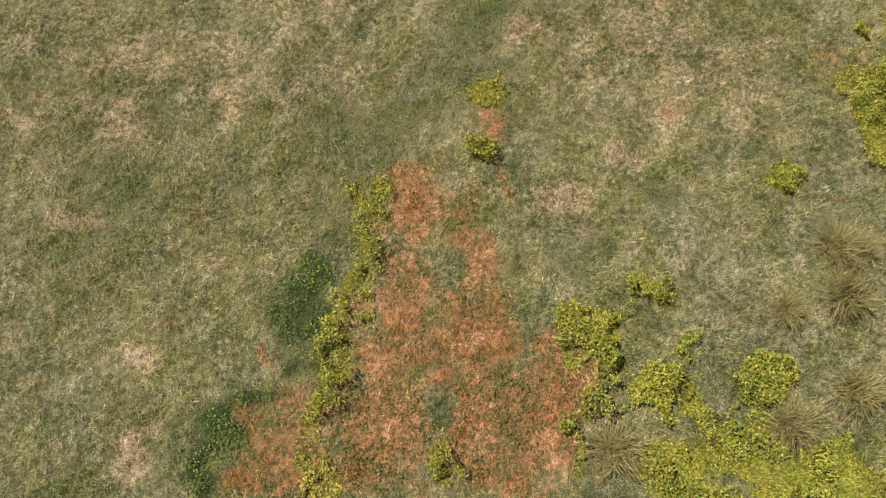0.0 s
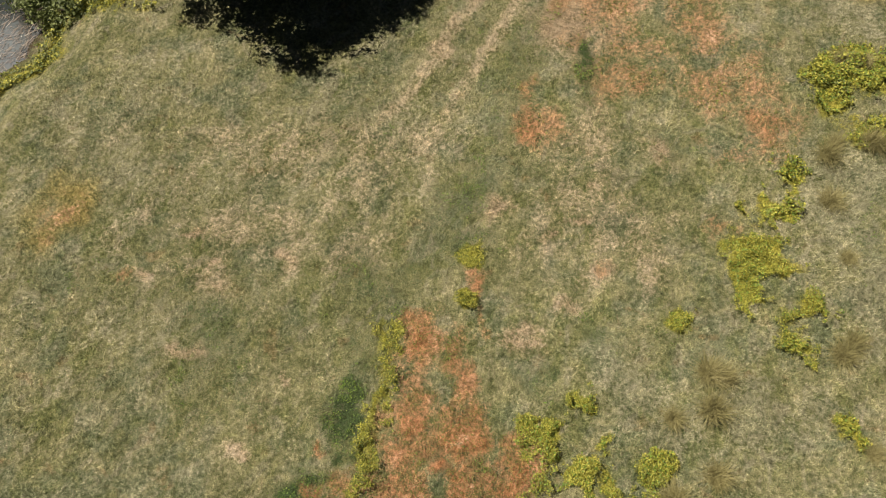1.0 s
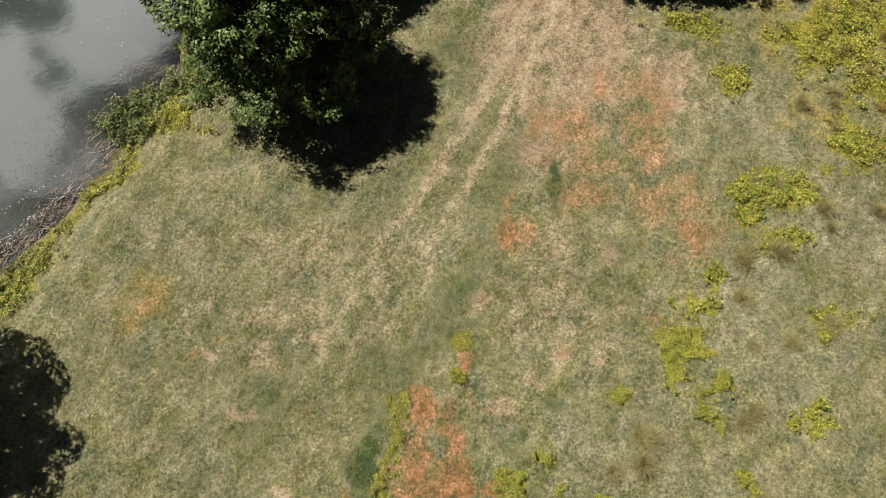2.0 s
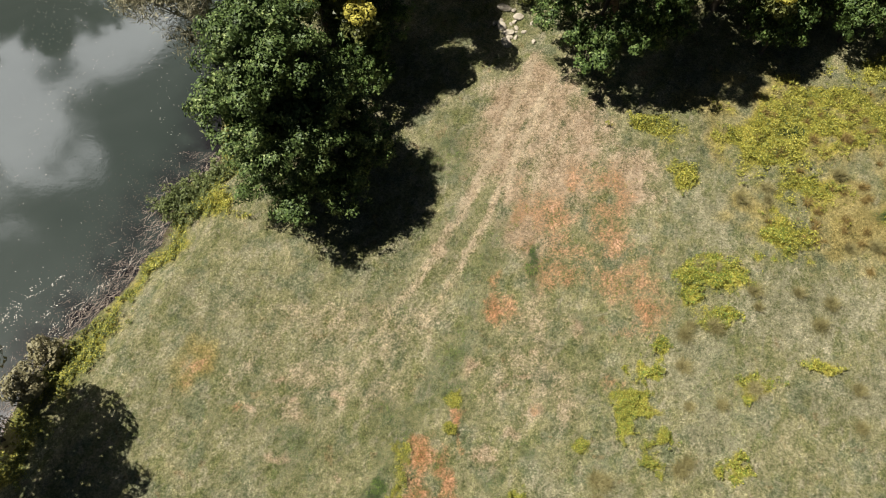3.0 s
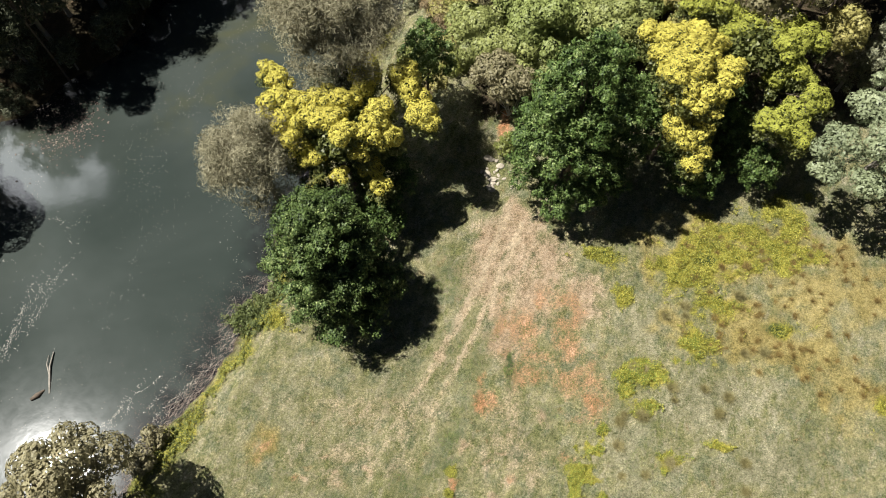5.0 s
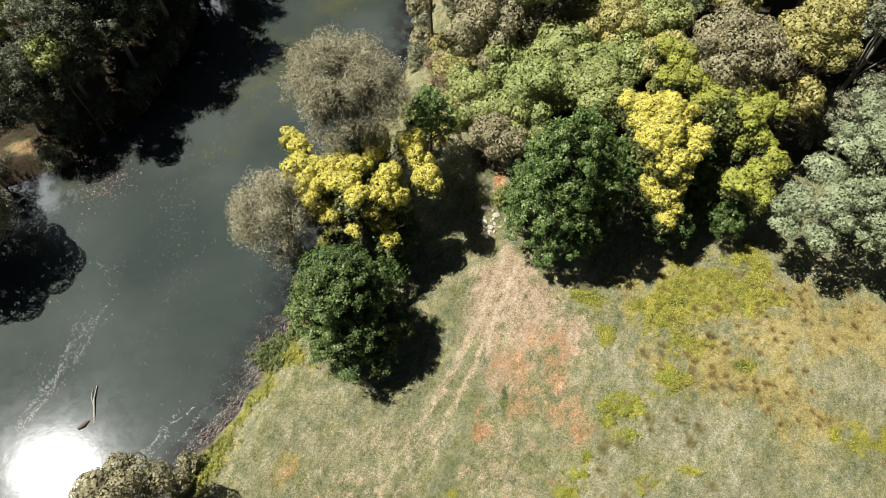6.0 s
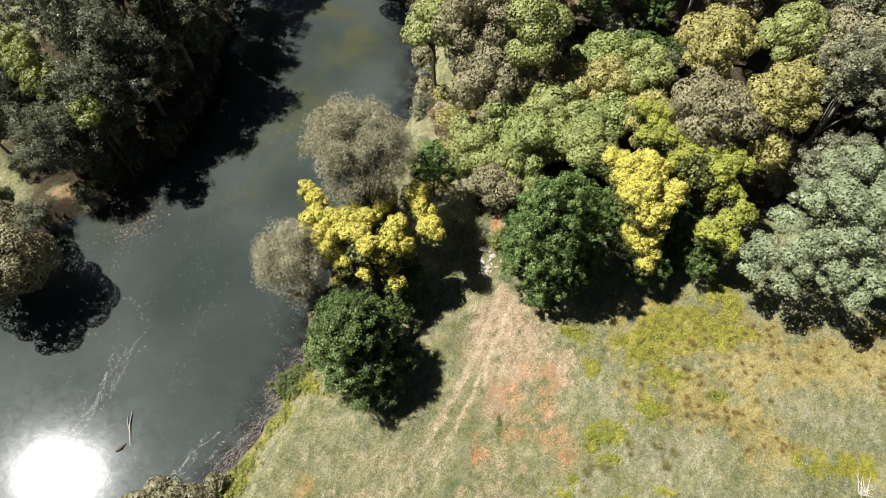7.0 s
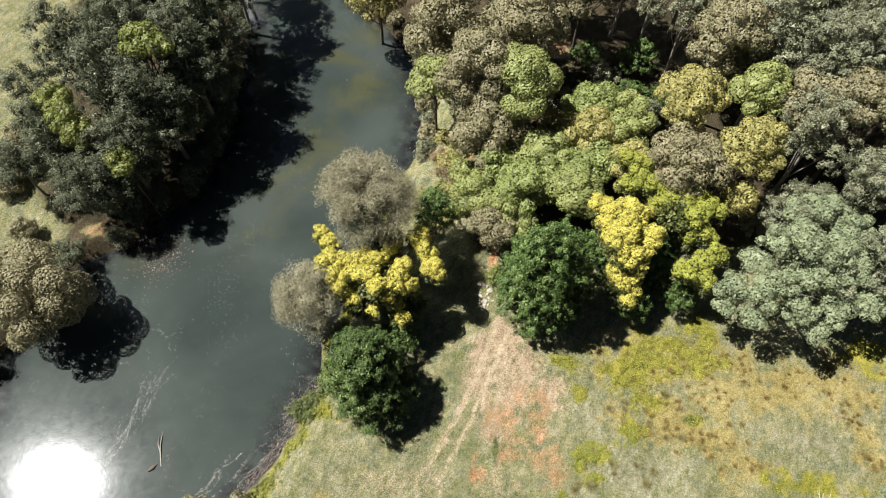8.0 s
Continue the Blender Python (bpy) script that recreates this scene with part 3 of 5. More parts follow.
def build_water():
    xs, ys = np.concatenate([np.arange(-70, -42, 2.0), np.arange(-42, 2.1, 0.5)]), np.concatenate([np.arange(-60, 2, 2.0), np.arange(2, 66, 0.5), np.arange(66, 112, 2.0)])
    x, y = np.meshgrid(xs, ys)
    x, y, n = x.ravel(), y.ravel(), len(xs)
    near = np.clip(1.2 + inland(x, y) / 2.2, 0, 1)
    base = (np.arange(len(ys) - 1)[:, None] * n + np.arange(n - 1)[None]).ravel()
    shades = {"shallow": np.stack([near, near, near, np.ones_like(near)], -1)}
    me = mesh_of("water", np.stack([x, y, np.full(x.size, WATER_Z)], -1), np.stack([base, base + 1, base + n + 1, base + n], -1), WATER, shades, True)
    tagged(new("water", me), "slow murky grey-green river with a mirror surface", "river", kind="structure")


build_ground()
build_water()

# ---- trees ----


def unit(a):
    return a / np.maximum(np.linalg.norm(a, axis=-1, keepdims=True), 1e-9)


def leaves_at(rng, places, outward, length, width, upward=0.5, loose=0.6, droop=0.0, sides=4, out=0.7):
    """One folded leaf at each place, facing out and up: vertices and quads."""
    n = len(places)
    normal = unit(outward * out + np.array([0, 0, upward]) + rng.normal(size=(n, 3)) * loose)
    axis = unit(np.cross(normal, rng.normal(size=(n, 3))))
    axis[:, 2] -= droop
    axis = unit(axis)
    side = unit(np.cross(axis, normal))
    size = rng.uniform(0.65, 1.35, (n, 1))
    a, b = axis * length * 0.5 * size, side * width * 0.5 * size
    if sides == 3:
        verts = np.stack([places - a * 0.8 - b, places - a * 0.6 + b, places + a], 1).reshape(-1, 3)
        return verts, np.arange(3 * n).reshape(-1, 3)
    lift = normal * width * 0.18 * size
    verts = np.stack([places - a, places + b + lift, places + a, places - b + lift], 1).reshape(-1, 3)
    return verts, np.arange(4 * n).reshape(-1, 4)


def lobes_on(rng, centre, radius, tall, count, size, low=-0.2, fill=0.15, egg=0.28, apart=0.5):
    """Balls of leafage spread over an egg-shaped crown: rows of x, y, z, radius."""
    out = []
    for n in range(count):
        for _ in range(12):
            v = unit(rng.normal(size=3))
            if v[2] > low:
                break
        r = rng.uniform(0.30, 0.55) if rng.random() < fill else rng.uniform(0.72, 1.0)
        s = size * rng.uniform(0.72, 1.28)
        wide = (radius - s * 0.6) * (1 - egg * max(v[2], 0))
        p = np.array(centre) + v * r * np.array([wide, wide, tall - s * 0.6])
        if all(np.linalg.norm(p - q[:3]) > apart * (s + q[3]) for q in out) or rng.random() < 0.7 - 0.7 * apart:
            out.append(np.r_[p, s])
    return np.array(out)


def leafage(rng, lobes, leaves, clump, length, width, squash=0.85, under=-0.5, **shape):
    """Leaves gathered in clumps over the lobes' upper sides."""
    area = lobes[:, 3] ** 2
    per = 40
    which = rng.choice(len(lobes), max(1, leaves // per), p=area / area.sum())
    v = unit(rng.normal(size=(len(which), 3)))
    v[:, 2] = np.where(v[:, 2] < under, -v[:, 2], v[:, 2])
    r = np.where(rng.random(len(which)) < 0.2, rng.uniform(0.4, 0.8, len(which)), rng.uniform(0.84, 1.06, len(which)))
    centres = lobes[which, :3] + v * r[:, None] * lobes[which, 3:4] * np.array([1, 1, squash])
    centres, v = np.repeat(centres, per, 0), np.repeat(v, per, 0)
    off = unit(rng.normal(size=centres.shape)) * rng.random((len(centres), 1)) ** 0.5 * clump
    return leaves_at(rng, centres + off, unit(v + 0.8 * off / clump), length, width, **shape)


def coat(rng, lobes, length, width, cover=1.3, under=-0.5, knob=0.36, squash=0.85):
    """Small leaves laid evenly over the open faces of the lobes, following knobs of that size."""
    many = np.maximum(12, cover * 4 * math.pi * lobes[:, 3] ** 2 / (0.43 * length * width)).astype(int)
    which = np.repeat(np.arange(len(lobes)), many)
    v = unit(rng.normal(size=(len(which), 3)))
    keep = v[:, 2] > under
    which, v = which[keep], v[keep]
    places = lobes[which, :3] + v * lobes[which, 3:4] * np.array([1, 1, squash])
    waves = unit(rng.normal(size=(11, 3))) * rng.uniform(0.6, 1.5, (11, 1)) * 6.3 / knob
    turn = places @ waves.T + rng.uniform(0, 6.3, 11)
    lift = np.sin(turn).mean(1, keepdims=True)
    slope = (np.cos(turn)[..., None] * waves[None]).mean(1) * knob / 6.3
    places = places + v * lift * knob * 0.5 + rng.normal(size=places.shape) * 0.02
    open_air = np.ones(len(places), bool)
    for n, lobe in enumerate(lobes):
        off = (places - lobe[:3]) / np.array([1, 1, squash])
        open_air &= (which == n) | ((off**2).sum(1) > (lobe[3] * 0.93) ** 2)
    places, v, slope = places[open_air], v[open_air], slope[open_air]
    return leaves_at(rng, places, unit(v - 1.8 * slope), length, width, upward=0.05, loose=0.22, sides=3, out=1.6)


def tube(points, radii, sides=7):
    """A tapered round tube through places: vertices and quads."""
    points = np.asarray(points, float)
    verts, faces = [], []
    for i, (p, r) in enumerate(zip(points, radii)):
        along_it = unit(points[min(i + 1, len(points) - 1)] - points[max(i - 1, 0)])
        u = unit(np.cross(along_it, [0.31, 0.95, 0.1]))
        w = np.cross(along_it, u)
        for k in range(sides):
            a = 2 * math.pi * k / sides
            verts.append(p + r * (math.cos(a) * u + math.sin(a) * w))
    for i in range(len(points) - 1):
        for k in range(sides):
            a, b = i * sides + k, i * sides + (k + 1) % sides
            faces.append((a, b, b + sides, a + sides))
    return np.array(verts), np.array(faces)


def joined(pieces):
    verts, faces, n = [], [], 0
    for v, f in pieces:
        verts.append(v)
        faces.append(f + n)
        n += len(v)
    return np.concatenate(verts), np.concatenate(faces)


def wood(rng, lobes, girth, limbs=9):
    """A bent trunk from the ground and limbs that reach into the lobes."""
    top = lobes[:, :3].mean(0) * [0.8, 0.8, 1.0]
    spine = [np.array([0, 0, -0.3]), np.array([0, 0, 0.25])]
    for f in (0.3, 0.55, 0.8, 1.0):
        spine.append(top * f + rng.normal(size=3) * girth * 0.7 * [1, 1, 0])
    pieces = [tube(spine, girth * np.array([1.5, 1.0, 0.85, 0.7, 0.5, 0.3]), 9)]
    for lobe in lobes[rng.permutation(len(lobes))[:limbs]]:
        f = rng.uniform(0.35, 0.8)
        a, c = top * f, lobe[:3]
        mid = (a + c) / 2 + rng.normal(size=3) * 0.2 - [0, 0, 0.1 * np.linalg.norm(c - a)]
        r = girth * rng.uniform(0.28, 0.45)
        pieces.append(tube([a, mid, c, c + (c - mid) * 0.08], [r, r * 0.7, r * 0.4, r * 0.1], 6))
        for _ in range(2):
            e = c + unit(rng.normal(size=3) + [0, 0, 0.4]) * lobe[3] * 0.9
            pieces.append(tube([mid, (mid + e) / 2 + rng.normal(size=3) * 0.1, e], [r * 0.4, r * 0.25, r * 0.06], 5))
    return joined(pieces)


# crown leaf, its size, lobes (count, share of the radius), leaves to a square metre, bark; dense crowns: how often leaves cover them
KINDS = {
    "broadleaf": dict(mat=LEAF_BROAD, leaf=(0.135, 0.085), clump=0.27, lobes=(120, 0.21), thick=200, bark=BARK_DARK, shape=dict(upward=0.2, loose=0.42, out=1.4)),
    "darkleaf": dict(mat=LEAF_DARK, leaf=(0.15, 0.095), clump=0.26, lobes=(300, 0.14), thick=150, bark=BARK_DARK, shape=dict(upward=0.15, loose=0.42, out=1.4)),
    "gold": dict(mat=LEAF_GOLD, leaf=(0.1, 0.085), lobes=(52, 0.27), thick=300, bark=BARK_DARK, under=-0.3, dense=1.1),
    "lime": dict(mat=LEAF_LIME, leaf=(0.115, 0.095), lobes=(52, 0.27), thick=300, bark=BARK_DARK, under=-0.3, dense=1.05),
    "grey": dict(mat=LEAF_GREY, leaf=(0.30, 0.030), clump=0.5, lobes=(58, 0.32), thick=290, bark=BARK_PALE, shape=dict(upward=0.2, loose=0.9, droop=-0.3)),
    "pale": dict(mat=LEAF_PALE, leaf=(0.18, 0.1), lobes=(90, 0.21), thick=120, bark=BARK_PALE, dense=0.85),
    "shrub": dict(mat=LEAF_SHRUB, leaf=(0.14, 0.115), lobes=(44, 0.34), thick=120, bark=BARK_DARK, dense=0.95),
    "leafy": dict(mat=LEAF_LEAFY, leaf=(0.14, 0.115), lobes=(44, 0.34), thick=120, bark=BARK_DARK, dense=0.95),
    "olive": dict(mat=LEAF_OLIVE, leaf=(0.165, 0.11), lobes=(60, 0.26), thick=120, bark=BARK_DARK, dense=0.75),
    "yolive": dict(mat=LEAF_YOLIVE, leaf=(0.15, 0.115), lobes=(60, 0.26), thick=120, bark=BARK_DARK, dense=0.85),
    "euca": dict(mat=LEAF_EUCA, leaf=(0.20, 0.07), clump=0.34, lobes=(64, 0.22), thick=125, bark=BARK_PALE, shape=dict(upward=0.15, loose=0.5, out=1.4)),
    "bank": dict(mat=LEAF_BANK, leaf=(0.26, 0.06), clump=0.42, lobes=(64, 0.26), thick=125, bark=BARK_PALE, shape=dict(upward=0.12, loose=0.45, out=1.6)),
    "sedge": dict(mat=LEAF_SEDGE, leaf=(0.12, 0.06), clump=0.22, lobes=(26, 0.36), thick=170, bark=BARK_DARK, shape=dict(upward=0.4, loose=0.7, out=0.8)),
    "bright": dict(mat=LEAF_BRIGHT, leaf=(0.13, 0.1), lobes=(30, 0.34), thick=120, bark=BARK_DARK, dense=0.85),
    "scrub": dict(mat=LEAF_SCRUB, leaf=(0.16, 0.05), clump=0.3, lobes=(26, 0.36), thick=130, bark=BARK_DARK, shape=dict(upward=0.4, loose=0.8, out=0.8)),
}


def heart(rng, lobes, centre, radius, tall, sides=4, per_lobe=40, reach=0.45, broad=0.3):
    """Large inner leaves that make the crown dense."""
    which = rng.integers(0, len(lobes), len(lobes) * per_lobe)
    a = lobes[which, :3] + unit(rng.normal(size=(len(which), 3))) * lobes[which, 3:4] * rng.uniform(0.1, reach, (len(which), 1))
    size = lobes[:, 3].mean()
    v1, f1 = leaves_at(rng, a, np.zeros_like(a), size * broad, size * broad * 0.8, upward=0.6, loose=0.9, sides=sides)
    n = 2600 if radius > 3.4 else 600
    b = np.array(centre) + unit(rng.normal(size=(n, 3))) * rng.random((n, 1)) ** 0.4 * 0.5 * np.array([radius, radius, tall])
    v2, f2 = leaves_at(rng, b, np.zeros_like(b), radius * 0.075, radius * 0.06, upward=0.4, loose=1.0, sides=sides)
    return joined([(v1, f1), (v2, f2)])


def tree(seed, name, kind, x, y, middle, radius, tall, label, category="tree", group="", girth=None, low=-0.35, lean=(0, 0), egg=0.22, heads=()):
    """A tree on the ground at x, y with its crown's middle at that height above z = 0, its half width and half height."""
    rng = np.random.default_rng(seed)
    k = KINDS[kind]
    z = float(height(np.array([x - lean[0]]), np.array([y - lean[1]]))[0])
    z = max(z, WATER_Z - 0.2)
    root = thing(name, x - lean[0], y - lean[1], z, label, category, group)
    count, share = k["lobes"]
    lobes = lobes_on(rng, (lean[0], lean[1], middle - z), radius, tall, count, radius * share, low, egg=egg, apart=0.66 if kind in ("broadleaf", "darkleaf", "pale", "bank") else 0.5)
    if heads:
        count, size, under, flat = {"broadleaf": (30, 0.34, -0.5, 0.85), "darkleaf": (26, 0.34, -0.5, 0.85), "pale": (22, 0.36, -0.3, 0.62)}.get(kind, (16, 0.46, -0.3, 0.8))
        swell = 1.14 if kind in ("gold", "lime") else 1.0
        lobes = np.concatenate([lobes_on(rng, (hx - x + lean[0], hy - y + lean[1], hz - z), hr * swell, hr * swell * flat, count, hr * size, under, fill=0.25) for hx, hy, hz, hr in heads])
    v, f = wood(rng, lobes, girth or radius * 0.055, 9 if radius > 2.2 else 4)
    part("trunk", mesh_of("trunk", v, f, k["bark"], smooth=True), root)
    far = 1.0 if y < 34 else 0.68 if y < 44 else 0.5
    sides = 3
    leaves = int(k["thick"] * far * 4 * (lobes[:, 3] ** 2).sum())
    if "dense" in k:
        outer = coat(rng, lobes, k["leaf"][0] / far**0.5, k["leaf"][1] / far**0.5, k["dense"], k.get("under", -0.5))
    else:
        outer = leafage(rng, lobes, leaves, k["clump"], k["leaf"][0] / far**0.25, k["leaf"][1] / far**0.25, under=k.get("under", -0.5), sides=sides, **k["shape"])
    if kind not in ("gold", "lime"):
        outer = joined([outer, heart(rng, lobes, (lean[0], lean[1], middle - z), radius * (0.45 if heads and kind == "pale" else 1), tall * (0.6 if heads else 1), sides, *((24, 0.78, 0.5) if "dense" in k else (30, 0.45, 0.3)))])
    part("crown", mesh_of("crown", *outer, k["mat"]), root)
    if kind in ("gold", "lime"):
        inner = lobes * [1, 1, 1, 0.95] - [0, 0, radius * 0.16, 0]
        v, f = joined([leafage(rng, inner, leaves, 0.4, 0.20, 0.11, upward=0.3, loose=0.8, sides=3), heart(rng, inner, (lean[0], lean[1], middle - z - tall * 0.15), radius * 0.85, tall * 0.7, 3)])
        part("foliage", mesh_of("foliage", v, f, LEAF_UNDER), root, "dark green foliage below the blossom")
    return root


def build_trees():
    low_ring = [(-5.6 + 2.2 * math.cos(a), 17.1 + 2.25 * math.sin(a), 2.4 + 0.5 * math.sin(3 * a), 1.65) for a in np.arange(8) * math.pi / 4]
    middle_ring = [(-6.5 + 1.7 * math.cos(a), 17.5 + 1.8 * math.sin(a), 5.0 + 0.4 * math.sin(2 * a), 1.7) for a in np.arange(6) * math.pi / 3 + 0.3]
    tree(1, "broadleaf_tree", "broadleaf", -6.0, 17.5, 4.6, 4.0, 5.0, "round green broadleaf tree standing on the meadow's edge", girth=0.24, low=-0.85, lean=(-0.3, 0.3), egg=0.4,
         heads=low_ring + middle_ring + [(-7.0, 17.9, 8.0, 1.9), (-6.4, 18.7, 7.8, 1.8), (-7.4, 16.9, 7.1, 1.7), (-6.1, 17.4, 7.5, 1.7), (-6.0, 17.2, 4.0, 2.0)])
    tiers = [(9, 2.75, 2.9, 1.55), (8, 2.55, 5.9, 1.6), (6, 1.95, 8.8, 1.5), (3, 0.9, 11.2, 1.5), (1, 0.0, 12.4, 1.4), (3, 0.9, 6.0, 1.6)]
    dark_heads = [(7.5 + r * math.cos(6.283 * n / m + z), 25.7 + r * math.sin(6.283 * n / m + z), z + 0.5 * math.sin(n * 2.4), w) for m, r, z, w in tiers for n in range(m)]
    tree(2, "broadleaf_tree", "darkleaf", 7.5, 25.7, 6.7, 4.3, 7.1, "tall dense dark green broadleaf tree beside the track", girth=0.28, low=-0.8, heads=dark_heads)
    tree(3, "wattle_tree", "gold", -5.9, 24.8, 7.3, 5.0, 3.4, "wattle tree covered in golden yellow blossom by the river", low=-0.15, girth=0.2,
         heads=[(-10.5, 28.3, 7.5, 0.67), (-9.7, 27, 8, 0.8), (-9.6, 25.3, 8, 1.07), (-8.4, 25.4, 8, 0.85), (-8.8, 24.2, 7.5, 0.99), (-7.6, 24.3, 8, 0.98), (-7, 25.6, 8, 0.93), (-6, 25.6, 8, 0.93), (-4.8, 27.9, 8, 1.02), (-4.8, 26.7, 8, 0.79), (-2.6, 27.9, 8, 0.8), (-2.3, 27.2, 7.3, 1.03), (-6.3, 24.2, 8, 0.91), (-3.8, 25.1, 8, 0.92), (-5.7, 23.4, 8, 0.9), (-4.4, 24, 8, 0.84), (-1.4, 25.4, 7.3, 0.94), (-4.4, 23, 5.5, 0.66), (-3.8, 22.1, 5, 0.66), (-7.6, 23.2, 6.2, 0.79), (-8.4, 23.5, 6.6, 0.72), (-6.0, 22.4, 5.4, 0.65), (-3.4, 24.1, 7.2, 0.78), (-5.0, 23.4, 7.0, 0.78)])
    # dark understory; several are added only to block sun and fill black shade
    for n, (k, x, y, m, r, h) in enumerate([("darkleaf", -3.8, 24.2, 3.0, 2.1, 2.2), ("bank", -9.0, 20.9, 2.2, 1.9, 2.0), ("darkleaf", -7.6, 25.0, 3.6, 2.4, 2.6), ("darkleaf", 12.2, 28.8, 3.8, 2.4, 3.0), ("darkleaf", 16.6, 29.6, 3.6, 2.8, 2.8), ("euca", 21.2, 29.0, 3.2, 2.4, 2.4), ("bank", -6.5, 29.0, 4.2, 2.8, 3.0), ("darkleaf", 15.0, 26.6, 2.4, 1.9, 2.0), ("darkleaf", 17.6, 27.8, 2.6, 2.0, 2.2), ("darkleaf", -4.0, 21.8, 2.2, 1.7, 1.9), ("darkleaf", 15.4, 25.0, 2.6, 1.6, 1.8), ("darkleaf", 19.4, 25.9, 2.4, 1.6, 1.8)]):
        tree(10 + n, "understory_shade_tree", k, x, y, m, r, h, "dark green understory growth, partly added to deepen shade below taller crowns", group="understory trees", low=-0.5)
    tree(4, "broadleaf_tree", "darkleaf", -1.6, 32.3, 4.5, 1.9, 3.2, "small dark green tree between taller crowns")
    tree(5, "she_oak_tree", "grey", -6.8, 30.1, 10.0, 4.1, 4.0, "feathery grey-brown she-oak at the water's edge", low=-0.5)
    tree(6, "she_oak_tree", "grey", -11.0, 23.2, 5.8, 3.1, 3.4, "feathery grey-brown she-oak leaning over the water", low=-0.6, lean=(-1.0, 0.2))
    tree(7, "wattle_tree", "gold", 13.4, 27.8, 7.8, 3.5, 4.2, "wattle tree in full golden yellow blossom", low=-0.3,
         heads=[(12, 31.1, 8, 1.05), (13.1, 30.5, 8.5, 1.11), (14.4, 30.6, 8.5, 1.11), (12.5, 29.3, 8, 1.1), (13.6, 28.8, 9, 1.15), (15.4, 30.1, 8, 0.96), (15.9, 28.5, 8, 1.02), (13.3, 27.8, 8.5, 1.22), (15.4, 27.7, 7.5, 0.95), (14, 27, 7.5, 1.16), (13.3, 27.6, 7, 0.88), (15.1, 26.8, 7, 0.73), (13.5, 26.7, 6, 0.82), (14.6, 26.3, 6, 0.89), (13.7, 25.7, 5.5, 0.97), (14.8, 25.4, 5, 0.75), (14.2, 24.7, 4.6, 0.75)])
    tree(8, "wattle_tree", "lime", 18.0, 31.2, 8.0, 4.4, 3.6, "wattle tree with yellow-green budding crown", low=0.0,
         heads=[(14.4, 35.5, 9, 0.77), (15.3, 34.8, 9, 0.99), (14.5, 33.5, 8.5, 0.91), (15.9, 33.5, 8.5, 1.06), (16.7, 33, 8, 0.91), (17.5, 32.3, 8, 0.98), (16.7, 31.9, 7.5, 0.76), (18.8, 32.1, 8, 0.83), (20.2, 32.6, 8, 0.91), (20.9, 31.2, 8, 1.05), (19.5, 30.4, 8, 1.04), (19, 31, 7, 0.76), (20.1, 29.6, 7, 0.98), (19.3, 29.5, 6.5, 0.76), (21.2, 29.5, 6.5, 0.68), (21.3, 28, 6.5, 0.89), (20.5, 27.4, 6, 0.9), (19, 26.4, 6, 0.96), (20.3, 26.1, 5.5, 0.9)])
    tree(9, "gum_tree", "pale", 26.8, 26.8, 6.6, 6.9, 5.2, "wide pale grey-green tree at the meadow's edge", low=-0.35, girth=0.2,
         heads=[(28, 30.8, 8.5, 1.62), (29.8, 31.1, 9, 1.79), (31.7, 29.7, 8.5, 1.78), (25.7, 28.7, 8, 1.61), (27.5, 28, 9, 1.75), (24.2, 26.9, 7, 1.52), (29.6, 27.3, 9, 1.65), (22.5, 25.1, 6, 1.52), (22, 23.8, 5, 1.17), (24.2, 24.2, 7, 1.57), (23.7, 22.9, 5.5, 1.15), (25.9, 25, 7.5, 1.31), (27.2, 23.1, 6.5, 1.48), (28.5, 21.7, 5.5, 1.22), (29.8, 22.9, 6, 1.14), (32.7, 27.4, 8, 1.5), (31.7, 25.7, 7.5, 1.49), (32.6, 23.7, 6.5, 1.31), (27, 23.2, 5, 1.07), (30.4, 26, 7, 1.9), (30.6, 24.6, 6, 1.7), (31.6, 27.6, 7.5, 1.8), (28.6, 25.6, 7.6, 1.7)])
    shrubs = [(3.7, 37.4, 5.4, 1.7), (8.0, 38.2, 5.2, 2.9), (12.1, 40.2, 5.4, 3.1), (14.9, 40.0, 5.4, 2.5), (2.3, 35.2, 3.4, 2.6), (6.2, 34.8, 5.2, 2.6), (10.3, 33.6, 6.2, 2.4), (12.8, 44.4, 4.6, 2.8), (3.3, 31.2, 3.6, 2.2),
              (4.2, 33.2, 3.8, 1.9), (15.5, 36.5, 6.0, 2.6), (10.5, 36.6, 5.0, 2.4), (5.6, 37.2, 4.4, 2.0), (8.2, 35.6, 4.6, 2.2), (12.8, 37.4, 5.2, 2.4), (9.8, 41.6, 4.4, 2.4), (16.0, 43.2, 5.0, 2.6), (6.2, 32.0, 3.2, 1.6), (1.0, 38.4, 1.6, 1.7)]
    for n, (x, y, m, r) in enumerate(shrubs):
        tree(20 + n, "shrub", {0: "leafy", 5: "leafy", 7: "leafy", 11: "leafy", 14: "leafy", 2: "yolive", 10: "yolive", 15: "yolive", 8: "olive"}.get(n, "shrub"), x, y, m, r, r * 0.95, "rounded grey-green shrub in the thicket", "shrub", "thicket shrubs", low=-0.3)
    tree(40, "she_oak_tree", "olive", 19.2, 35.2, 9.0, 3.6, 3.2, "brown-grey tree in the thicket")
    tree(41, "wattle_tree", "yolive", 19.7, 40.1, 11.0, 3.0, 2.8, "olive-yellow crowned tree above the thicket")
    tree(42, "wattle_tree", "shrub", 25.7, 41.2, 11.0, 2.6, 2.4, "lime green crowned tree above the thicket")
    tree(43, "wattle_tree", "yolive", 24.5, 36.0, 10.0, 2.8, 3.0, "pale yellow crowned tree above the thicket")
    tree(44, "wattle_tree", "yolive", 23.9, 33.0, 7.0, 1.6, 1.6, "small yellow-olive tree beside the thicket")
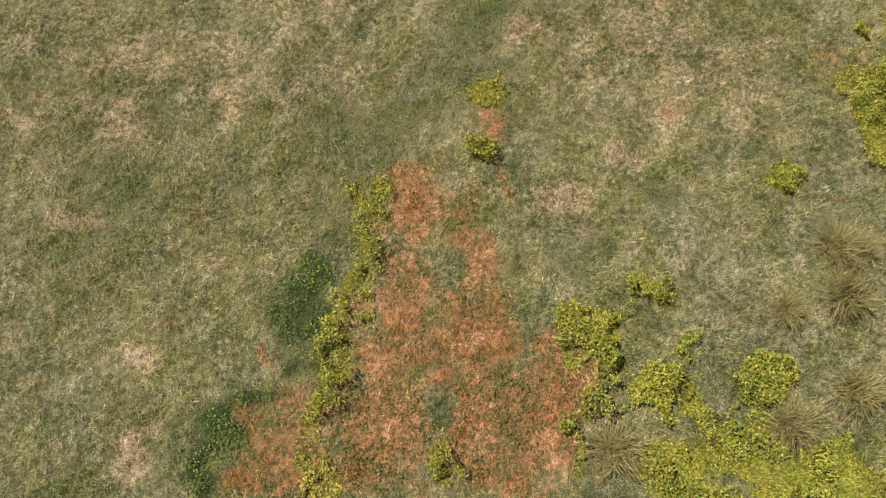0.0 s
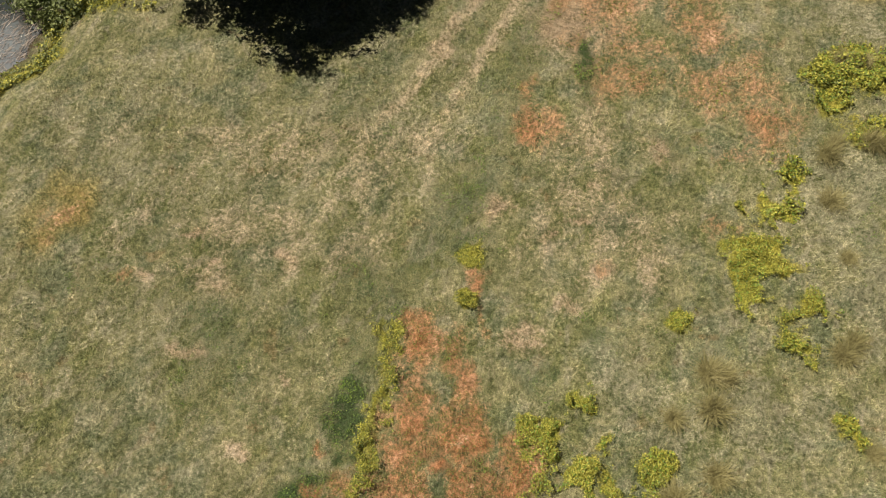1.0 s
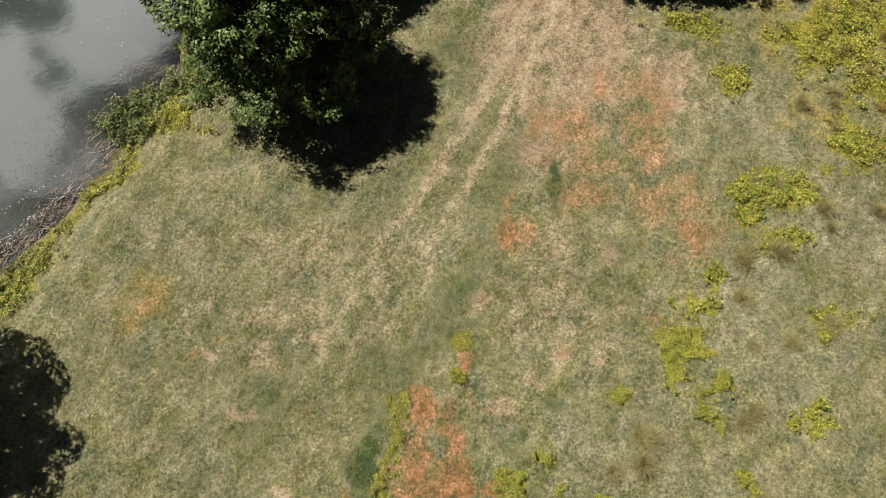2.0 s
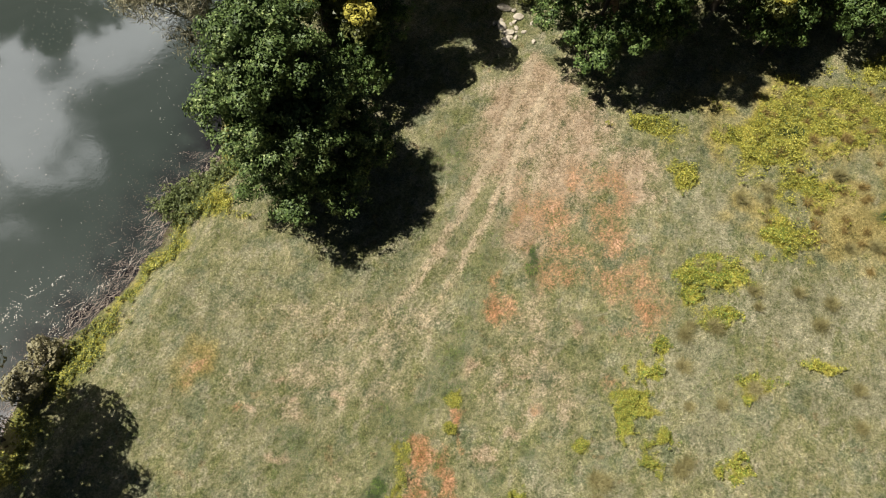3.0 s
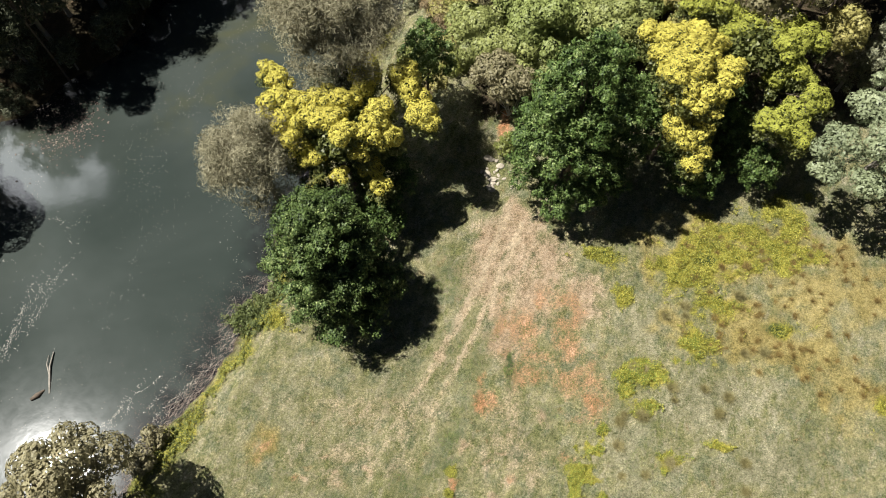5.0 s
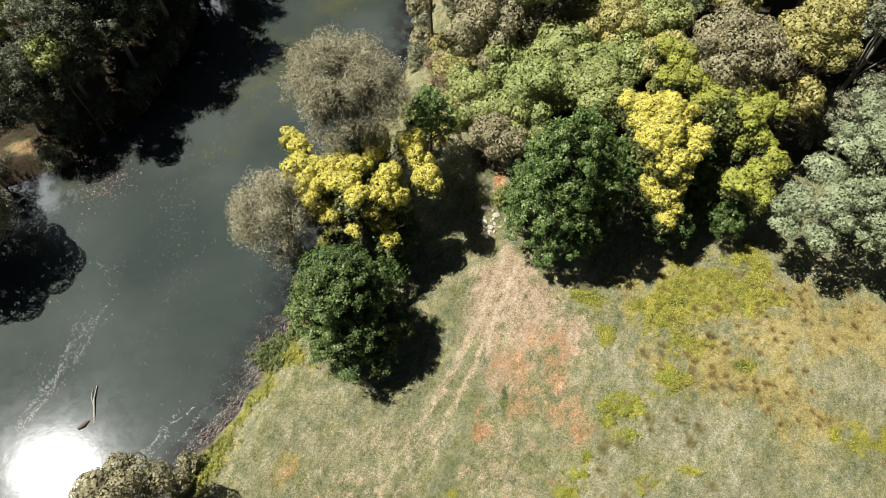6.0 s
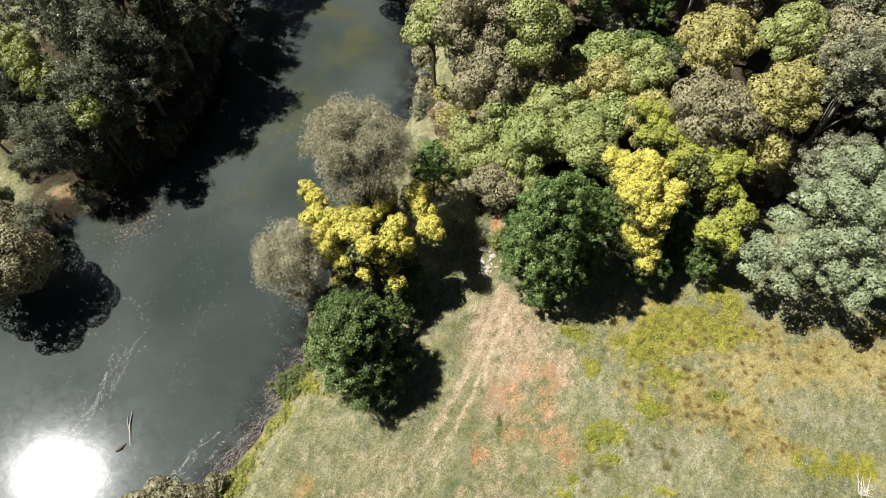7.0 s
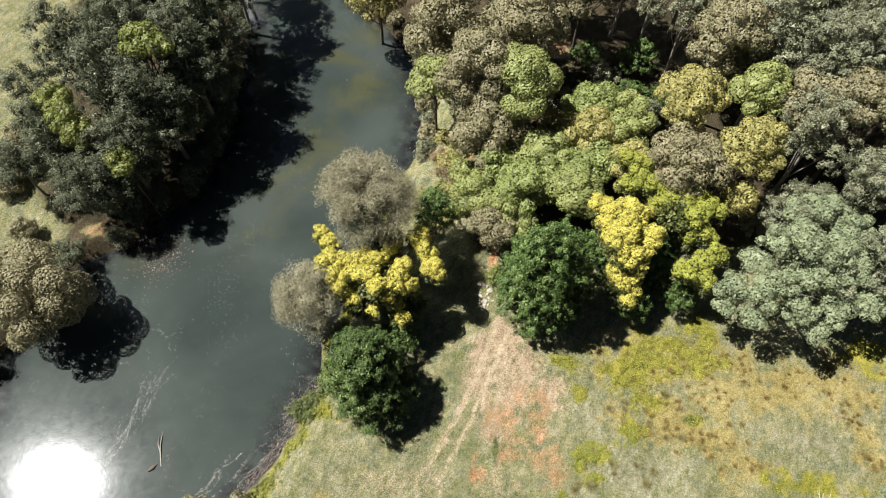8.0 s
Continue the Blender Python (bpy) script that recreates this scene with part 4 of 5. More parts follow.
    point = [("olive", -1.2, 49.6, 9.0, 3.4), ("shrub", -2.0, 44.3, 7.6, 1.8), ("olive", 2.0, 43.9, 9.6, 2.9), ("shrub", 5.7, 42.7, 9.6, 2.6), ("olive", 3.0, 40.2, 5.6, 2.7), ("yolive", -8.6, 57.5, 6.0, 2.3), ("olive", 6.2, 50.6, 9.0, 3.2)]
    for n, (k, x, y, m, r) in enumerate(point):
        tree(50 + n, "gum_tree", k, x, y, m, r * 1.35, r * 1.5, "olive and brown crowned tree on the river point", group="river point trees")
    # the last few are added, partly out of view, to shade the floor
    forest = [(23.3, 45.9, 12, 3.1), (28.1, 45.7, 13, 3.5), (32.2, 43.3, 13, 3.7), (28.9, 36.3, 12, 3.0), (32.9, 37.9, 13, 2.9), (32.8, 33.0, 10, 2.4), (21.2, 51.0, 11, 2.8),
              (36.5, 40.5, 12, 3.4), (37.0, 34.5, 11, 3.2), (36.0, 47.0, 13, 3.6), (9.6, 59.5, 9, 3.2), (33.0, 27.0, 6.5, 3.4), (25.5, 51.5, 12, 3.6), (30.8, 50.5, 13, 3.8), (16.4, 57.5, 11, 3.4), (22.5, 57.0, 12, 3.8), (40.0, 44.0, 12, 3.8), (35.5, 53.0, 12, 4.0), (4.0, 56.0, 9, 3.6), (-2.5, 56.5, 9, 3.2), (29.5, 40.5, 10, 3.0), (28.5, 31.8, 7, 2.6), (25.5, 47.5, 9, 2.8), (31.0, 31.5, 6, 2.6), (12.0, 54.5, 10, 3.0), (18.6, 54.0, 10, 2.8), (13.6, 61.0, 11, 3.4), (5.6, 61.0, 10, 3.2), (28.0, 56.0, 12, 3.6)]
    for n, (x, y, m, r) in enumerate(forest):
        tree(70 + n, "gum_tree", "euca" if n % 4 else "olive", x, y, m, r * 1.15, r * 1.3, "grey-green eucalypt of the open wood", group="wood behind the thicket")
    # last two stand beyond view, added for their shadow on the upper river
    bank = [(-24.6, 45.2, 10.2, 3.9), (-30.6, 41.4, 10.5, 3.8), (-35.4, 45.8, 10.5, 3.5), (-29.0, 36.2, 7.6, 3.4), (-36.2, 37.4, 7.5, 3.2), (-26.6, 40.4, 9, 3.6), (-24.2, 50.2, 9.5, 3.4), (-32.4, 33.4, 5.6, 3.0),
            (-29.6, 46.5, 11.5, 3.3), (-39.0, 35.4, 5.5, 2.2), (-25.5, 55.0, 10.5, 3.8), (-30.6, 52.0, 11, 3.6), (-38.4, 41.5, 8.5, 2.8), (-28.6, 39.0, 5.5, 3.0), (-33.6, 36.4, 5, 2.6), (-26.6, 50.0, 7, 3.0), (-33.4, 49.5, 9.5, 3.4),
            (-26.2, 42.6, 4.5, 2.4), (-30.4, 34.4, 3.0, 2.2), (-25.0, 47.6, 4.5, 2.2), (-23.4, 58.5, 11, 3.4), (-24.6, 63.5, 11, 3.8)]
    for n, (x, y, m, r) in enumerate(bank):
        tree(90 + n, "she_oak_tree", "bank", x, y, m - (1.5 if m > 6 else 0), r * 1.08, r * (1.75 if m > 6 else 1.3), "dark grey-green she-oak on the far bank", group="far bank trees", low=-0.6, egg=0.45)
    for n, (x, y, r) in enumerate([(-42.6, 41.3, 1.9), (-41.6, 38.4, 2.0), (-42.4, 36.0, 1.8), (-40.6, 44.6, 2.0), (-43.6, 38.6, 1.7), (-39.2, 31.0, 1.3), (-41.8, 46.6, 1.9)]):
        tree(115 + n, "shrub", "olive", x, y, 1.6, r, r, "grey-brown twiggy bush behind the she-oaks", "shrub", "far bank bushes", low=-0.3)
    tree(110, "gum_tree", "olive", -34.9, 23.4, 4.2, 4.9, 4.0, "olive-brown tree on the far bank over the water", low=-0.6, lean=(3.2, 0.0))
    tree(111, "gum_tree", "olive", -16.8, 5.2, 4.8, 3.2, 3.5, "olive-brown tree rooted at the river's edge", low=-0.6)
    for n, (x, y, r) in enumerate([(-12.5, 16.1, 1.0), (-11.7, 16.3, 1.0), (-11.0, 16.9, 1.0), (-10.5, 17.6, 0.9), (-12.1, 15.3, 0.8), (-11.3, 15.5, 0.7)]):
        tree(120 + n, "shrub", "sedge", x, y, -0.75, r, 0.55, "low tangled green bush at the water's edge", "shrub", "riverside shrubs", low=0.0)
    for n, (x, y, m, r) in enumerate([(-0.6, 40.4, 0.5, 1.5), (0.6, 42.2, 0.6, 1.7), (-1.2, 43.4, 0.2, 1.4), (-0.8, 37.4, 0.3, 1.3), (-2.6, 35.6, 0.6, 1.5), (0.6, 35.0, 0.8, 1.3)]):
        tree(140 + n, "shrub", "yolive" if n < 3 else "bright", x, y, m, r, 1.0, "low tangled growth on the river bank", "shrub", "river bank scrub", low=0.0)
    rng = np.random.default_rng(45)
    for n in range(22):
        y = rng.uniform(32.0, 44.5)
        x = float(np.interp(y, [32, 36, 40, 45], [-3.0, -1.6, -0.2, 0.6])) + rng.normal() * 1.1
        r = rng.uniform(0.7, 1.3)
        tree(240 + n, "shrub", ("scrub", "scrub", "yolive", "bright")[n % 4], x, y, rng.uniform(0.1, 0.7), r, r * 0.75, "low dry brown and olive scrub on the river bank", "shrub", "dry bank scrub", low=-0.1)
    for n, (x, y, r) in enumerate([(3.6, 27.9, 0.7), (3.9, 28.6, 0.6)]):
        tree(270 + n, "shrub", "bright", x, y, 0.9, r, r * 0.6, "low bright green bush at the foot of the dark tree", "shrub", "bushes by the track", low=-0.1)
    for n, (x, y, m, r) in enumerate([(18.5, 45.0, 2.5, 2.0), (15.0, 51.0, 1.6, 1.8), (21.5, 47.5, 2.8, 2.0), (8.6, 47.5, 2.0, 1.8), (30.5, 35.0, 3.0, 2.2), (27.0, 33.8, 3.0, 2.2), (34.5, 30.6, 3.4, 2.6), (37.5, 28.5, 4.0, 2.8)]):
        tree(150 + n, "shrub", "euca", x, y, m, r, r, "dull green undergrowth shrub below the eucalypts", "shrub", "undergrowth", low=-0.3)
    rng = np.random.default_rng(44)
    far_edge, near_edge = np.array(FAR_BANK, float), np.array(NEAR_BANK, float)
    for n, (x, y, m, r) in enumerate([(14.6, 47.6, 2.0, 1.7), (17.4, 47.4, 2.6, 2.0), (19.6, 46.6, 2.8, 1.9), (16.2, 45.2, 2.2, 1.6), (13.4, 52.8, 2.4, 1.9), (18.2, 52.2, 3.0, 2.2)]):
        tree(220 + n, "shrub", "darkleaf", x, y, m, r, r, "dark green shrub in the shade of the wood", "shrub", "shaded shrubs", low=-0.3)
    for n, y in enumerate(np.arange(18.5, 62, 2.1)):
        x = float(np.interp(y, far_edge[:, 0], far_edge[:, 1])) - rng.uniform(0.1, 0.9)
        r = rng.uniform(1.1, 1.9)
        tree(170 + n, "shrub", "bank", x, float(y), rng.uniform(0.0, 1.0), r, r * 0.9, "dark scrub overhanging the far bank's edge", "shrub", "far bank scrub", low=-0.2)
    for n, y in enumerate(np.arange(42, 63, 2.0)):
        x = float(np.interp(y, near_edge[:, 0], near_edge[:, 1])) + rng.uniform(0.3, 1.3)
        r = rng.uniform(0.9, 1.5)
        tree(200 + n, "shrub", "olive" if n % 2 else "euca", x, float(y), rng.uniform(0.0, 0.8), r, r * 0.9, "olive scrub on the river point's bank", "shrub", "river point scrub", low=-0.2)
    tree(165, "shrub", "pale", 33.9, 10.2, 0.8, 1.3, 1.1, "pale grey-green shrub in the rough meadow", "shrub", low=-0.2)
    for n, (x, y, m, r) in enumerate([(-15.9, 8.8, -0.5, 0.8), (-16.4, 7.4, -0.4, 0.9)]):
        tree(124 + n, "shrub", "olive", x, y, m, r, 0.8, "low dull green bush at the water's edge", "shrub", "riverside shrubs", low=0.0)
    for n, (x, y, m, r) in enumerate([(-33.6, 37.9, 9.6, 1.9), (-35.2, 39.6, 9.4, 1.7), (-32.2, 36.6, 8.8, 1.5), (-27.3, 44.0, 12.4, 1.9), (-25.6, 43.2, 12.0, 1.5), (-28.1, 34.2, 8.2, 1.5)]):
        tree(130 + n, "wattle_tree", "bright", x, y, m, r, 1.3, "bright green young tree among the she-oaks", group="bright trees of the far bank")


build_trees()

# ---- meadow growth ----


def scatter(rng, box, per_metre, keep=None):
    x0, x1, y0, y1 = box
    n = int((x1 - x0) * (y1 - y0) * per_metre)
    x, y = rng.uniform(x0, x1, n), rng.uniform(y0, y1, n)
    ok = inland(x, y) > 0.1
    if keep is not None:
        ok &= rng.random(n) < keep(x, y)
    return x[ok], y[ok]


def build_grass(seed, box, per_metre, length, width, skip=None, soft=0.01):
    """Single bent blades, thinner on bare clay."""
    rng = np.random.default_rng(seed)
    x, y = scatter(rng, box, per_metre)
    if skip:
        out = (x < skip[0]) | (x > skip[1]) | (y < skip[2]) | (y > skip[3])
        x, y = x[out], y[out]
    from_edge = np.minimum.reduce([x - box[0], box[1] - x, y - box[2], box[3] - y])
    ok = rng.random(len(x)) < np.clip(from_edge / soft, 0, 1)
    x, y = x[ok], y[ok]
    c = covers(x, y)
    ok = rng.random(len(x)) < 1 - 0.93 * np.clip(c["cover"][:, 0] * 1.3, 0, 1) - 0.2 * c["cover"][:, 1]
    x, y = x[ok], y[ok]
    c = {key: values[ok] for key, values in c.items()}
    tuft = 0.5 * rough_noise(x, y, 2.6, 31) + 0.5 * rough_noise(x, y, 7.0, 32)
    ok = rng.random(len(x)) < np.clip(tuft * 4.0 - 1.3, 0.12, 1)
    x, y, tuft = x[ok], y[ok], tuft[ok]
    c = {key: values[ok] for key, values in c.items()}
    n = len(x)
    size = rng.uniform(0.5, 1.4, n) * (0.15 + 1.8 * tuft)
    a = rng.uniform(0, 2 * math.pi, n)
    rise = rng.uniform(0.15, 1.1, n)
    way = np.stack([np.cos(a) * np.cos(rise), np.sin(a) * np.cos(rise), np.sin(rise)], -1)
    side = np.stack([-np.sin(a), np.cos(a), rng.uniform(-0.4, 0.4, n)], -1)
    root = np.stack([x, y, height(x, y) + 0.004], -1)
    w = (side * (width * size)[:, None]) * 0.5
    verts = np.stack([root - w, root + w, root + way * (length * size)[:, None]], 1).reshape(-1, 3)
    many = {key: np.repeat(values, 3, 0) for key, values in c.items()}
    me = mesh_of("grass", verts, np.arange(3 * n).reshape(-1, 3), BLADES, many)
    tagged(new("grass", me), "short rough meadow grass, grey-green mixed with straw", "grass", kind="stuff")


def build_weeds(seed, box, per_metre, size, mat, which, rise, label, low=0.35, skip=None, reach=99.0):
    """Small leaves in mounds where a cover is strong."""
    rng = np.random.default_rng(seed)
    x, y = scatter(rng, box, per_metre)
    if skip:
        out = (x < skip[0]) | (x > skip[1]) | (y < skip[2]) | (y > skip[3])
        x, y = x[out], y[out]
    c = covers(x, y)[which[0]][:, which[1]] if which else np.clip(rough_noise(x, y, 0.9, 81, 4) * 2.6 - 0.85, 0, 1)
    lump = rough_noise(x, y, 2.0, 35)
    ok = (c > 0.1) & (inland(x, y) < reach) & ((c + (lump - 0.5) * 1.3 + (rough_noise(x, y, 6.0, 36) - 0.5) * 1.2) > low + rng.random(len(x)) * 0.45)
    x, y, lump = x[ok], y[ok], lump[ok]
    mound = np.clip(rough_noise(x, y, 2.6, 37, 2) * 3.2 - 1.0, 0.08, 1)
    z = height(x, y) + rise * mound * rng.uniform(0.55, 1, len(x))
    v, f = leaves_at(rng, np.stack([x, y, z], -1), np.zeros((len(x), 3)), size, size * 0.6, upward=0.7, loose=0.5, sides=3)
    tagged(new("weeds", mesh_of("weeds", v, f, mat)), label, "weeds", kind="stuff")


def tussock_mesh(seed, mat, blades):
    """Fine blades that arch out of a crowded root and lie over to one side."""
    rng = np.random.default_rng(seed)
    a = rng.uniform(0, 2 * math.pi, blades)
    lean = rng.uniform(0.25, 1.35, blades) + 0.2 * np.cos(a - rng.uniform(0, 6.3))
    long = rng.uniform(0.18, 0.62, blades)
    out = np.stack([np.cos(a), np.sin(a), 0 * a], -1)
    side = unit(np.stack([-np.sin(a), np.cos(a), rng.uniform(-0.5, 0.5, blades)], -1))
    up = np.array([0, 0, 1.0])
    root = np.stack([rng.normal(size=blades) * 0.09, rng.normal(size=blades) * 0.09, 0 * a], -1)
    mid = root + (out * np.sin(lean * 0.6)[:, None] + up * np.cos(lean * 0.6)[:, None]) * long[:, None] * 0.55
    tip = mid + (out * np.sin(lean * 1.35)[:, None] + up * np.cos(lean * 1.35)[:, None]) * long[:, None] * 0.5 + rng.normal(size=(blades, 3)) * 0.04
    w = side * (0.004 if blades > 200 else 0.008)
    verts = np.stack([root - w, root + w, mid + w, mid - w, tip + w * 0.3, tip - w * 0.3], 1).reshape(-1, 3)
    i = np.arange(blades)[:, None] * 6
    faces = np.concatenate([i + [0, 1, 2, 3], i + [3, 2, 4, 5]])
    return mesh_of("blades", verts, faces, mat)


TUSSOCKS = [(2.4, 1.4), (5.2, 3.5), (5.0, 1.8), (6.0, 2.3), (6.5, 4.4), (6.1, 4.5), (9.3, 5.0), (11.2, 7.5), (9.9, 7.4), (11.4, 10.6), (13.2, 11.6), (11.7, 13.4), (10.0, 10.3), (6.1, 3.7), (9.5, 2.8), (9.8, 9.0),
            (14.4, 16.7), (13.2, 16.7), (11.1, 13.5), (13.1, 12.3), (11.2, 10.7), (10.3, 10.7), (15.0, 12.3), (16.3, 11.9), (15.6, 10.9), (14.5, 17.3), (9.6, 5.3), (16.7, 8.3), (16.5, 6.8), (17.8, 18.0), (18.8, 14.6), (17.6, 14.5), (12.6, 8.2)]


def build_tussocks():
    rng = np.random.default_rng(77)
    for mat, spots, label, group, size in (
        (TUSSOCK_OLIVE, TUSSOCKS, "arching olive grass tussock in the rough meadow", "olive tussocks", (0.65, 1.15)),
        (TUSSOCK_BROWN, None, "small brown grass tuft among ochre weeds", "brown tufts", (0.45, 0.85)),
    ):
        meshes = [tussock_mesh(200 + n, mat, 480 if spots else 90) for n in range(4)]
        if spots is None:
            x, y = scatter(rng, (14, 37, 12, 24), 2.0, lambda x, y: covers(x, y)["extra"][:, 0] * 0.8)
            spots = list(zip(x, y))[:170]
        for n, (x, y) in enumerate(spots):
            ob = new("grass_tussock", meshes[n % 4])
            s = rng.uniform(*size)
            ob.matrix_world = pose(x, y, float(height(np.array([x]), np.array([y]))[0]) - 0.01, 0, 0, rng.uniform(0, 360)) @ Matrix.Diagonal((s, s, s * rng.uniform(0.7, 1.1), 1))
            tagged(ob, label, "grass tuft", group)


build_tussocks()
build_weeds(301, (-20, 26, -1, 26), 640, 0.085, LEAF_WEED, ("cover", 3), 0.30, "low yellow-green weeds in mounded patches", 0.38, (-3, 9, -1, 8.5))
build_weeds(302, (-3, 9, -1, 8.5), 3200, 0.042, LEAF_WEED, ("cover", 3), 0.3, "low yellow-green weeds in mounded patches", 0.28)
build_weeds(303, (-12, 14, -1, 24), 700, 0.038, LEAF_WEED_GREEN, ("cover", 2), 0.12, "low dark green clover patches", 0.5)
build_weeds(307, (-7, 8, -1, 11), 640, 0.03, LEAF_HERB, None, 0.07, "small broad-leaved herbs among the grass", 0.55)
build_weeds(308, (1, 15, -1, 16), 420, 0.055, LEAF_WEED_GREEN, ("cover", 3), 0.32, "green herbs mixed into the yellow weeds", 0.4)
build_weeds(304, (-4, 4, -1, 8), 900, 0.034, LEAF_WEED_OLIVE, ("cover", 0), 0.08, "small olive weeds sprouting from bare clay", 0.28)
build_weeds(305, (1, 12, 9, 20), 160, 0.07, LEAF_WEED_OLIVE, ("cover", 0), 0.08, "small olive weeds sprouting from bare clay", 0.4)
build_weeds(306, (-20, -8, 2, 34), 1000, 0.065, LEAF_SEDGE, ("cover", 3), 0.25, "rank green growth along the river bank", 0.3, reach=1.9)
build_grass(401, (-7.6, 8.4, -0.4, 10.2), 3000, 0.062, 0.0068)
build_grass(403, (-11.0, 12.0, -0.6, 13.0), 1700, 0.082, 0.009, skip=(-7.6, 8.4, -0.4, 10.2))
build_grass(402, (-20, 26, -6, 30), 430, 0.085, 0.010, skip=(-11.0, 12.0, -0.6, 13.0), soft=3.0)

# ---- stones, driftwood and floating litter ----


def stone_mesh(seed):
    rng = np.random.default_rng(seed)
    bm = bmesh.new()
    bmesh.ops.create_icosphere(bm, subdivisions=2, radius=0.5)
    cuts = [(unit(rng.normal(size=3)), rng.uniform(0.25, 0.42)) for _ in range(7)]
    for v in bm.verts:
        p = np.array(v.co)
        for n, d in cuts:
            over = p @ n - d
            if over > 0:
                p = p - n * over
        v.co = p + rng.normal(size=3) * 0.012
    me = bpy.data.meshes.new("stone")
    bm.to_mesh(me)
    bm.free()
    me.materials.append(STONE)
    return me


def build_stones():
    rng = np.random.default_rng(5)
    meshes = [stone_mesh(500 + n) for n in range(5)]
    for n in range(22):
        x, y = 3.2 + rng.normal() * 0.5, 26.2 + rng.normal() * 0.8
        s = rng.uniform(0.55, 0.9) if n < 6 else rng.uniform(0.15, 0.4)
        ob = new("stone", meshes[n % 5])
        ob.matrix_world = pose(x, y, float(height(np.array([x]), np.array([y]))[0]) + s * 0.1, rng.uniform(-15, 15), rng.uniform(-15, 15), rng.uniform(0, 360)) @ Matrix.Diagonal((s, s * 0.7, s * (0.28 if n < 6 else 0.42), 1))
        tagged(ob, "pale flat broken stone on the track", "stone", "stones across the track")


def build_dead_branches(seed, x, y, spread):
    rng = np.random.default_rng(seed)
    z = float(height(np.array([x]), np.array([y]))[0])
    root = thing("dead_shrub", x, y, z, "bleached leafless dead shrub with upright twigs", "dead shrub")
    for n in range(7):
        a = rng.uniform(0, 2 * math.pi)
        out = np.array([math.cos(a), math.sin(a), 0]) * rng.uniform(0.3, 0.9) * spread
        tip = out + [0, rng.uniform(0.8, 1.8) / spread - 0.4, rng.uniform(0.5, 1.4)]
        mid = out * 0.35 + [0, 0, tip[2] * 0.5] + rng.normal(size=3) * 0.08
        twig = mid + unit(rng.normal(size=3) + [0, 0, 1]) * 0.7
        v, f = joined([tube([(0, 0, -0.1), mid, tip], [0.045, 0.03, 0.008], 6), tube([mid, (mid + twig) / 2 + 0.03, twig], [0.02, 0.013, 0.005], 5)])
        part("branch", mesh_of("branch", v, f, DEADWOOD, smooth=True), root)


